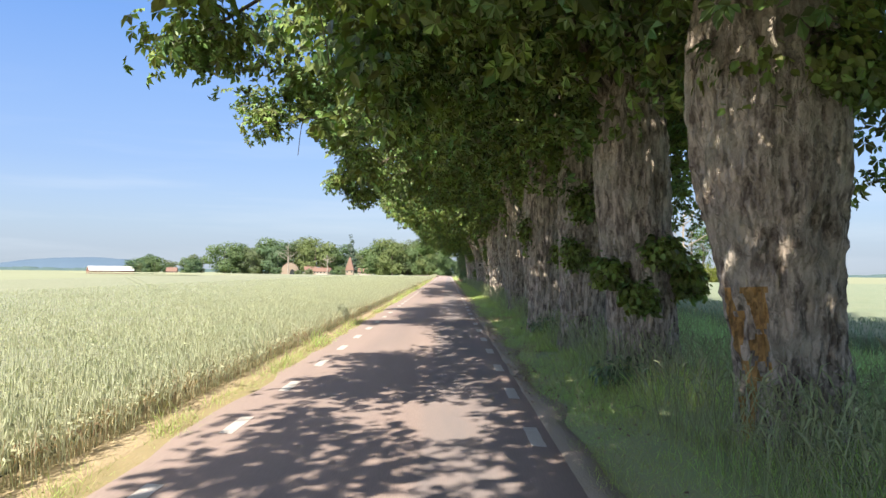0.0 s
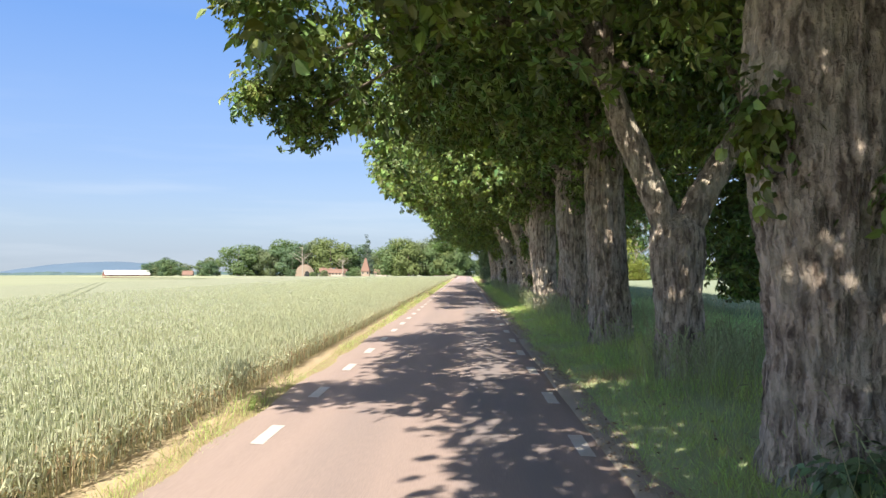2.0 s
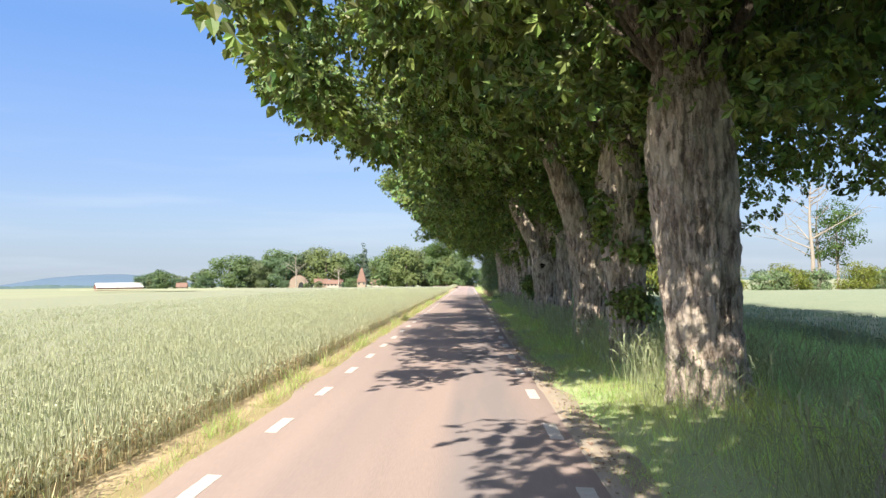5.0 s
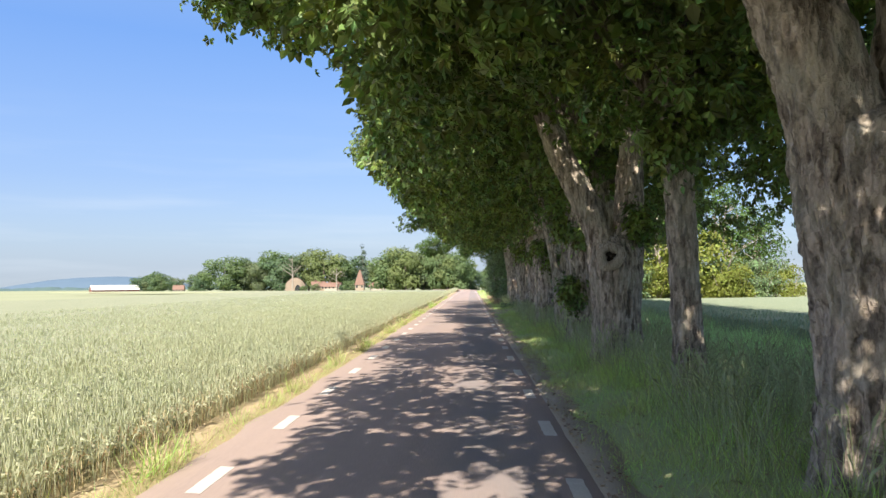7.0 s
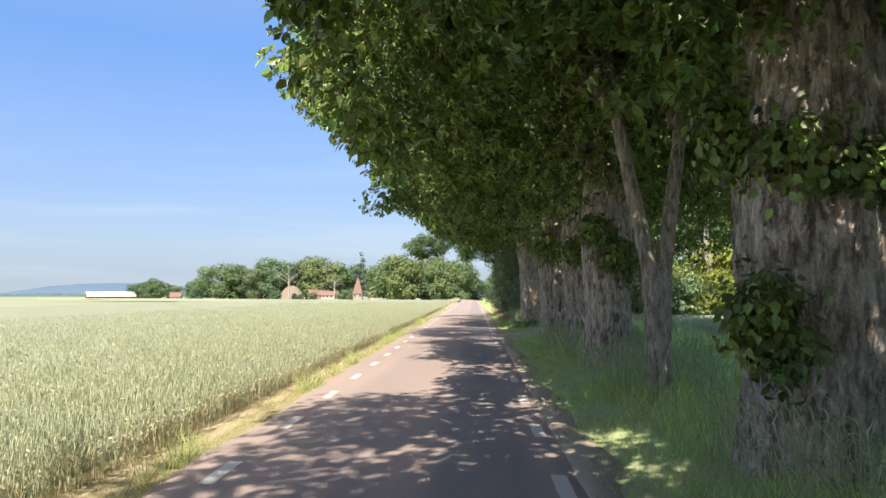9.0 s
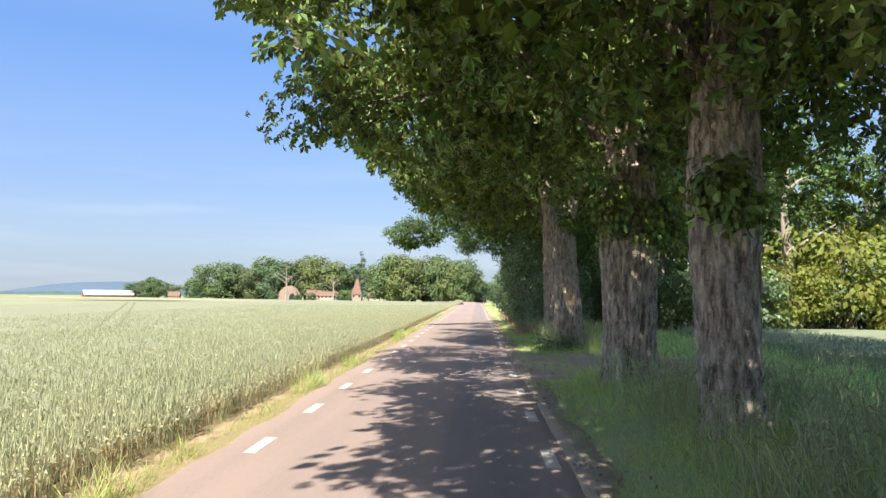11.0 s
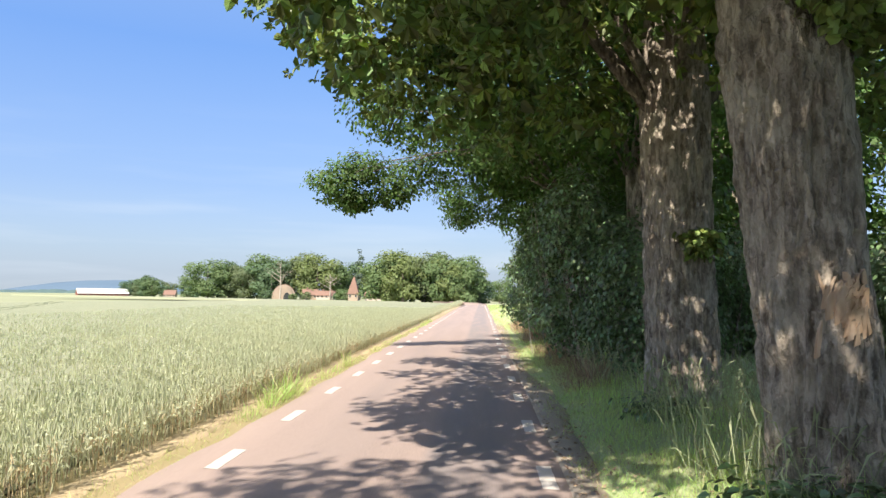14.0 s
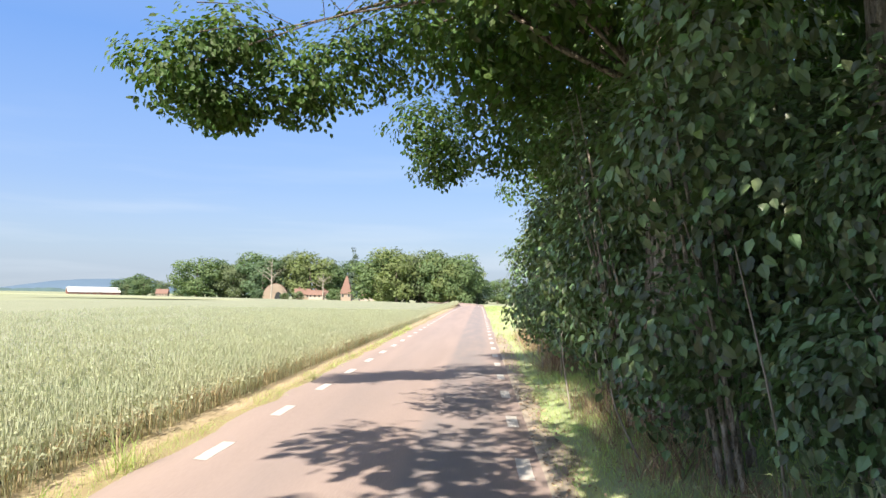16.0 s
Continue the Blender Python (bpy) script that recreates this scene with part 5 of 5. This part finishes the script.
ROADSIDE = wood_tree_variant(500, 15, 5.2, 21000, 0.17, OAK, "oval")
ROADSIDE_B = wood_tree_variant(501, 14, 4.8, 15000, 0.18, OAK, "oval")
WOOD = [wood_tree_variant(510 + k, (13, 16)[k], 4.6, 4200, 0.34, OAK, "oval") for k in range(2)]


def wood_tree(variant, x, y, w, label, group, turn=0.0, size=1.0, h=6.0):
    t = base("tree", x, y, float(verge_height(np.array([x]), np.array([y]))[0]), label, "tree", group, turn)
    t.scale = (size, size, size)
    v, f = tube([(0, 0, -0.2, w * 0.7), (0, 0, 0.5, w * 0.52), (0.1, 0, 2.5, w * 0.46), (0.05, 0.1, h, w * 0.38), (0, 0, h * 1.7, w * 0.12)], 40, 36, int(x * 5) % 50, 0.025, 0.1, 0.03)
    part("trunk", mesh("trunk", v, [f], BARK, True), t)
    part("crown", variant[0], t)
    for lm in variant[1]:
        part("limb", lm, t)
    return t


bough(wood_tree(ROADSIDE, 3.3, 123.0, 0.9, "roadside tree with a long leafy bough over the road, some added for their shade", "hedge trees"),
      ((-4.75, 123.8, 5.8, 0.8, 0.9, 0.6), (-4.2, 124.2, 5.3, 0.6, 0.7, 0.4), (-3.0, 124.6, 5.7, 0.8, 0.9, 0.6), (-2.2, 125.5, 6.5, 1.0, 1.1, 0.7), (-3.9, 124.0, 6.4, 0.9, 0.9, 0.5),
       (-0.9, 130.0, 6.4, 1.0, 1.2, 0.9), (-0.6, 131.0, 5.6, 0.8, 1.0, 0.6), (0.6, 129.5, 6.0, 1.0, 1.3, 0.9), (-1.0, 125.5, 7.0, 1.2, 1.4, 0.9), (0.6, 126.2, 6.7, 1.2, 1.5, 1.0),
       (-0.6, 127.5, 8.2, 1.3, 1.6, 1.0), (0.2, 123.2, 7.6, 1.3, 1.6, 1.0), (1.2, 126.0, 6.6, 1.2, 1.6, 0.9), (1.7, 125.5, 5.2, 0.9, 1.5, 0.9), (0.9, 127.0, 7.6, 1.3, 1.6, 0.8), (0.9, 120.0, 6.6, 1.1, 1.5, 1.0), (-2.6, 119.0, 7.2, 0.9, 1.3, 0.8), (-2.0, 120.8, 7.3, 1.2, 1.5, 0.9)),
      1500, 0.125, "oval", OAK, (-0.2, 0, 5.0), 4)
# high clumps out of sight, added to keep hedge and road in shade
bough(wood_tree(ROADSIDE_B, 4.3, 118.6, 0.8, "roadside tree rising out of the hedge", "hedge trees", 15),
      ((1.2, 118.0, 9.4, 2.0, 2.3, 1.3), (0.6, 121.0, 10.8, 2.1, 2.3, 1.3), (2.2, 115.6, 8.4, 1.9, 2.0, 1.2), (-0.4, 123.2, 10.2, 1.9, 2.2, 1.2), (2.4, 121.5, 7.6, 1.3, 2.0, 1.0), (2.6, 124.5, 6.8, 1.2, 1.9, 1.0)),
      700, 0.24, "oval", OAK, (-0.2, 0, 5.0), 2)
wood_tree(ROADSIDE_B, 3.7, 131.5, 0.8, "roadside tree rising out of the hedge", "hedge trees", -10)
wood_tree(ROADSIDE_B, 4.6, 138.5, 0.7, "roadside tree rising out of the hedge", "hedge trees", 40, 0.85)
for k in range(9):
    shrub(SUNNY[0], 7.2 + 2.9 * k, 127.5 + 1.8 * math.sin(k * 1.7), "tall dark green shrub inside the small wood", 77 * k, "wood undergrowth", 1.15)
for k, (x, y, s) in enumerate(((6.8, 130.5, 0.95), (11.5, 125.0, 0.8), (21.5, 128.5, 0.9), (27, 131, 0.95), (9.5, 126.5, 0.9), (13.5, 129, 1.0), (18, 127, 0.85), (9, 134, 1.0), (15, 138, 1.1), (23, 133, 1.0), (34, 138, 0.9), (48, 131, 0.8), (12, 146, 1.0), (64, 136, 0.9))):
    wood_tree(WOOD[k % 2], x, y, 0.5, "tree of the small wood behind the field", "wood", 70 * k, s)


# dead, leafless trees over the field edge
def bare_tree(x, y, h, w, seed, label, snag=False, group_name="dead trees"):
    rng = np.random.default_rng(seed)
    t = base("dead_tree", x, y, float(fall(y)), label, "tree", group_name)
    v, f = tube([(0, 0, -0.2, w), (0.1, 0, h * 0.3, w * 0.8), (-0.1, 0.1, h * 0.65, w * 0.5), (0.15, 0, h, w * 0.12)], 22, 14, seed, 0.02, 0.1)
    part("trunk", mesh("trunk", v, [f], DEAD_WOOD, True), t)
    for k in range(7 if snag else 12):
        z = h * rng.uniform(0.35, 0.92)
        a = rng.uniform(0, 2 * math.pi)
        ln = (h - z) * rng.uniform(0.5, 0.9) * (0.5 if snag else 1) + 0.6
        s = np.array([0, 0, z])
        e = s + (ln * math.cos(a), ln * math.sin(a), ln * 0.6)
        pieces = [tube([(*s, w * 0.32), (*((s + e) / 2 + rng.normal(0, 0.2, 3)), w * 0.2), (*e, 0.02)], 8, 6)]
        for j in range(4):
            b = s + (e - s) * rng.uniform(0.4, 1.0)
            c = b + rng.normal(0, 1, 3) * ln * 0.28 + (0, 0, 0.3)
            pieces.append(tube([(*b, 0.035), (*((b + c) / 2), 0.025), (*c, 0.012)], 4, 4))
        part("branch", mesh("branch", *join(pieces), DEAD_WOOD, True), t)
    return t


bare_tree(19.1, 125.0, 11.0, 0.42, 3, "pale barkless dead trunk with broken branches", True)
bare_tree(43.3, 128.0, 14.0, 0.30, 4, "leafless grey tree with fine bare branches")
bare_tree(46.5, 133.0, 12.0, 0.25, 5, "leafless grey tree with fine bare branches")
bare_tree(27.0, 128.0, 10.0, 0.32, 6, "pale barkless dead trunk with broken branches", True)


# ---------------------------------------------------------------- the farm and the distance
def far_tree_variant(seed, conifer=False):
    rng = np.random.default_rng(seed)
    if conifer:
        lobes = [(0.02 * (-1) ** k, 0, z, (1 - z) * 0.24 + 0.015, (1 - z) * 0.24 + 0.015, 0.035) for k, z in enumerate(np.linspace(0.15, 0.97, 8))]
    else:
        lobes = [(0, 0, 0.5, 0.28, 0.28, 0.42)]
        for k in range(9):
            a, z = k * 2.4 + rng.uniform(-0.3, 0.3), 0.12 + 0.085 * k
            r = 0.32 * math.sqrt(max(0.1, 1 - ((z - 0.5) / 0.5) ** 2))
            lobes.append((r * math.cos(a), r * math.sin(a), z, 0.17, 0.17, 0.13))
    v, f = foliage(rng, lobes, 2600 if conifer else 5400, 0.030, "quad", 0.5 if conifer else 0.3, 0.12, 0.2, 3, 1.1, 0.4)
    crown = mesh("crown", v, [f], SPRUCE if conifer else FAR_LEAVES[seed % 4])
    tv, tf = tube([(0, 0, -0.02, 0.03), (0, 0, 0.3, 0.022), (0, 0, 0.7, 0.01)], 6, 7)
    return crown, mesh("trunk", tv, [tf], BARK, True)


FAR = [far_tree_variant(600 + k) for k in range(4)] + [far_tree_variant(610, True)]


def far_tree(v, x, y, h, turn, label, group, wide=1.0):
    t = base("tree", x, y, float(fall(y) + side(x)) - 0.2, label, "tree", group, turn)
    t.scale = (h * wide, h * wide, h)
    part("crown", FAR[v][0], t)
    part("trunk", FAR[v][1], t)
    return t


rng = np.random.default_rng(77)
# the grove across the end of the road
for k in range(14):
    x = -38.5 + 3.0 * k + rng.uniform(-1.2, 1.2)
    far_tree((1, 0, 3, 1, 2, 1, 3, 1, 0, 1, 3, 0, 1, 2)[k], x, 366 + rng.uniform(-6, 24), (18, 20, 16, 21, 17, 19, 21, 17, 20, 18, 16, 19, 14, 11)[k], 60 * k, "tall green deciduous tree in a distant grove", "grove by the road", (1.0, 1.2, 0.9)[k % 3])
for k in range(7):
    far_tree(k % 4, 8 + 9.0 * k, 420 + rng.uniform(-10, 30), rng.uniform(9, 14), 45 * k, "distant deciduous tree beyond the road's bend", "far trees", 1.1)
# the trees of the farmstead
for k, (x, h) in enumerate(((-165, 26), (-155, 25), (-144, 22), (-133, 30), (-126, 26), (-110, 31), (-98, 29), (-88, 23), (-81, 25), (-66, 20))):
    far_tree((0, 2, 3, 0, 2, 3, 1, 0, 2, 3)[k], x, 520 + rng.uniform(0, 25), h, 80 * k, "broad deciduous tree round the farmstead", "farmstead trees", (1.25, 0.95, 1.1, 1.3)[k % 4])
far_tree(4, -55.0, 530, 27, 0, "dark spruce towering over the farmstead", "farmstead trees", 0.7)
far_tree(4, -68.5, 500, 28.5, 0, "dark spruce towering over the farmstead", "farmstead trees", 0.7)
for k, (x, y, h) in enumerate(((-118, 486, 6.0), (-104, 490, 4.0), (-96, 488, 5.0), (-80, 492, 4.0), (-72, 470, 6.5), (-66, 455, 4.5))):
    far_tree((2, 0, 3)[k % 3], x, y, h, 40 * k, "low bush before the farmstead", "farmstead trees", 1.5)
bare_tree(-110, 486, 21, 0.5, 8, "tall bare pale tree before the farmhouse", group_name="farmstead trees")
bare_tree(-85, 498, 14, 0.4, 11, "tall bare pale tree before the farmhouse", group_name="farmstead trees")
for k, x in enumerate((-366, -359, -351, -343, -336, -328, -322, -304, -298, -293)):
    far_tree((2, 0, 3)[k % 3], x, 815 + rng.uniform(-8, 25), (20, 23, 21, 25, 22, 18, 14, 21, 25, 20)[k], 33 * k, "distant tree beside the barn", "barn trees", 1.1)


def box(x0, x1, y0, y1, z0, z1):
    v = np.array([(x, y, z) for z in (z0, z1) for y in (y0, y1) for x in (x0, x1)], dtype=float)
    return v, np.array([(0, 2, 3, 1), (4, 5, 7, 6), (0, 1, 5, 4), (1, 3, 7, 5), (3, 2, 6, 7), (2, 0, 4, 6)])


def gable_house(name, x, y, length, depth, eave, ridge, wall, roof, label, category, turn=0.0, rows=1, per_row=4, chimneys=1):
    """A house or barn with pitched roof: walls with gables, two roof slabs, windows with frames, doors, chimneys."""
    h = base(name, x, y, float(fall(y) + side(x)), label, category, "farm buildings", turn)
    a, b = length / 2, depth / 2
    v = np.array([(-a, -b, -0.3), (a, -b, -0.3), (a, b, -0.3), (-a, b, -0.3), (-a, -b, eave), (a, -b, eave), (a, b, eave), (-a, b, eave), (-a, 0, ridge - 0.15), (a, 0, ridge - 0.15)])
    part("wall", mesh("wall", v, [np.array([(0, 1, 5, 4), (2, 3, 7, 6)]), np.array([(1, 2, 6, 9, 5), (3, 0, 4, 8, 7)])], wall), h)
    for s in (-1, 1):
        o, t = 0.5, 0.25
        sl = (ridge - eave) / b
        rvv = np.array([(-a - o, 0, ridge), (a + o, 0, ridge), (a + o, s * (b + o), eave - sl * o), (-a - o, s * (b + o), eave - sl * o)])
        rvv = np.concatenate([rvv, rvv + (0, 0, t)])
        part("roof", mesh("roof", rvv, [np.array([(0, 1, 2, 3), (4, 7, 6, 5), (0, 4, 5, 1), (1, 5, 6, 2), (2, 6, 7, 3), (3, 7, 4, 0)])], roof), h)
    for r in range(rows):
        for k in range(per_row):
            wx = -a + length * (k + 0.5) / per_row
            wz = 1.2 + 2.8 * r
            win = part("window", mesh("window", *[q if i == 0 else [q] for i, q in enumerate(box(-0.65, 0.65, -0.08, 0.05, 0, 1.4))], WHITE_WALL), h, "white framed window", pose(wx, -b, wz))
            part("pane", mesh("pane", *[q if i == 0 else [q] for i, q in enumerate(box(-0.5, 0.5, -0.10, -0.07, 0.14, 1.26))], GLASS_DARK), win, "dark glass")
    for k in range(chimneys):
        part("chimney", mesh("chimney", *[q if i == 0 else [q] for i, q in enumerate(box(-0.5, 0.5, -0.5, 0.5, ridge - 0.6, ridge + 1.2))], TILE_ROOF), h, "brick chimney", pose(-a * 0.4 + k * a, 0, 0))
    return h


def arched_barn(x, y, width, depth, height, label):
    """A farm building under one barrel roof: an arched end wall with a dark arched gateway."""
    h = base("farm_building", x, y, float(fall(y) + side(x)), label, "house", "farm buildings", 14)
    a = np.linspace(0, math.pi, 15)

    def arch(w, top, y0, y1):
        ring = np.stack([np.cos(a) * w / 2, 0 * a, np.sin(a) * top], 1)
        v = np.concatenate([ring + (0, y0, 0), ring + (0, y1, 0)])
        k = np.arange(14)
        return v, [np.stack([k, k + 1, k + 16, k + 15], 1), np.array([np.arange(14, -1, -1), np.arange(15, 30)])]

    v, f = arch(width, height, 0.0, 0.4)
    part("wall", mesh("wall", v, f, CREAM_WALL), h)
    v, f = arch(width + 0.5, height + 0.3, 0.1, depth)
    part("roof", mesh("roof", v, f, TILE_ROOF), h, "rounded dark red roof")
    v, f = arch(width * 0.3, height * 0.48, -0.06, 0.05)
    part("door", mesh("door", v + (width * 0.12, 0, 0), f, GLASS_DARK), h, "dark arched gateway")
    return h


gable_house("barn", -383, 803, 47, 15, 4.0, 8.6, RED_BOARD, ROOF_WHITE, "long red barn with a bright white sheet-metal roof", "barn", 39, 1, 8, 0)
arched_barn(-111, 497, 13.5, 11.0, 8.4, "cream farm building with a high round-arched end wall")
gable_house("farmhouse", -88, 503, 10, 7, 2.6, 4.9, WHITE_WALL, TILE_ROOF, "low white farmhouse with a red tile roof", "house", -8, 1, 4, 2)
gable_house("outbuilding", -99, 509, 8, 7, 3.0, 5.8, CREAM_WALL, TILE_ROOF, "small cream outbuilding with a tile roof", "house", 15, 1, 3, 1)
gable_house("outbuilding", -314, 806, 11, 8, 3.4, 7.4, CREAM_WALL, TILE_ROOF, "distant house with a tile roof beside the barn", "house", 10, 1, 4, 1)
gable_house("outbuilding", -53, 452, 8, 5, 2.4, 4.2, WHITE_WALL, TILE_ROOF, "low white shed with a tile roof", "house", 0, 1, 2, 0)

tower = base("tower_house", -61.0, 440, float(fall(440)), "red-roofed steep tower of the farmstead", "house", "farm buildings")
part("wall", mesh("wall", *[q if i == 0 else [q] for i, q in enumerate(box(-2.3, 2.3, -2.3, 2.3, -0.3, 3.2))], CREAM_WALL), tower)
pv = np.array([(-2.7, -2.7, 3.1), (2.7, -2.7, 3.1), (2.7, 2.7, 3.1), (-2.7, 2.7, 3.1), (-0.35, -0.35, 11.2), (0.35, -0.35, 11.2), (0.35, 0.35, 11.2), (-0.35, 0.35, 11.2)])
part("roof", mesh("roof", pv, [np.array([(0, 1, 5, 4), (1, 2, 6, 5), (2, 3, 7, 6), (3, 0, 4, 7), (4, 5, 6, 7), (3, 2, 1, 0)])], TILE_ROOF), tower, "steep red tile roof")
for wx in (-1.4, 1.4):
    win = part("window", mesh("window", *[q if i == 0 else [q] for i, q in enumerate(box(-0.6, 0.6, -0.08, 0.05, 0, 1.4))], WHITE_WALL), tower, "white framed window", pose(wx, -2.3, 1.5))
    part("pane", mesh("pane", *[q if i == 0 else [q] for i, q in enumerate(box(-0.45, 0.45, -0.11, -0.07, 0.14, 1.26))], GLASS_DARK), win, "dark glass")

# wooded hill and far tree lines, distance haze tinted into their colours
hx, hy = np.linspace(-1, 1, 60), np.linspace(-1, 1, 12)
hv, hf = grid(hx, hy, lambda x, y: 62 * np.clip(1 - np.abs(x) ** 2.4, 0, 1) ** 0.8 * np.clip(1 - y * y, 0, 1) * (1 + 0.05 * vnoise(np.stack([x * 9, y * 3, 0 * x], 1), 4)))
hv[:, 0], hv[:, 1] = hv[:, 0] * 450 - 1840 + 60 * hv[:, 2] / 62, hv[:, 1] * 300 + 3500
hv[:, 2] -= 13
tagged(new("hill", mesh("hill", hv, [hf], HAZE_HILL, True)), "low wooded hill, distance haze put into its blue colour", "hill", kind="structure")
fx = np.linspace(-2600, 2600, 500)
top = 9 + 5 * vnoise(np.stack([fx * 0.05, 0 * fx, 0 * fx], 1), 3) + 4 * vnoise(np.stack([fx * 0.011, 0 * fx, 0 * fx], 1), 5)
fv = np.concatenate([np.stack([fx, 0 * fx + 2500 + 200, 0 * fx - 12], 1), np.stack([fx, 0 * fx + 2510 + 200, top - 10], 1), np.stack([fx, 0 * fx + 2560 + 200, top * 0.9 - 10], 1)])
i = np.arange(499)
tagged(new("far_woods", mesh("far_woods", fv, [np.concatenate([np.stack([i, i + 1, i + 501, i + 500], 1), np.stack([i + 500, i + 501, i + 1001, i + 1000], 1)])], HAZE_WOOD, True)),
       "far line of woods along the horizon, tinted blue for haze", "woods", kind="stuff")
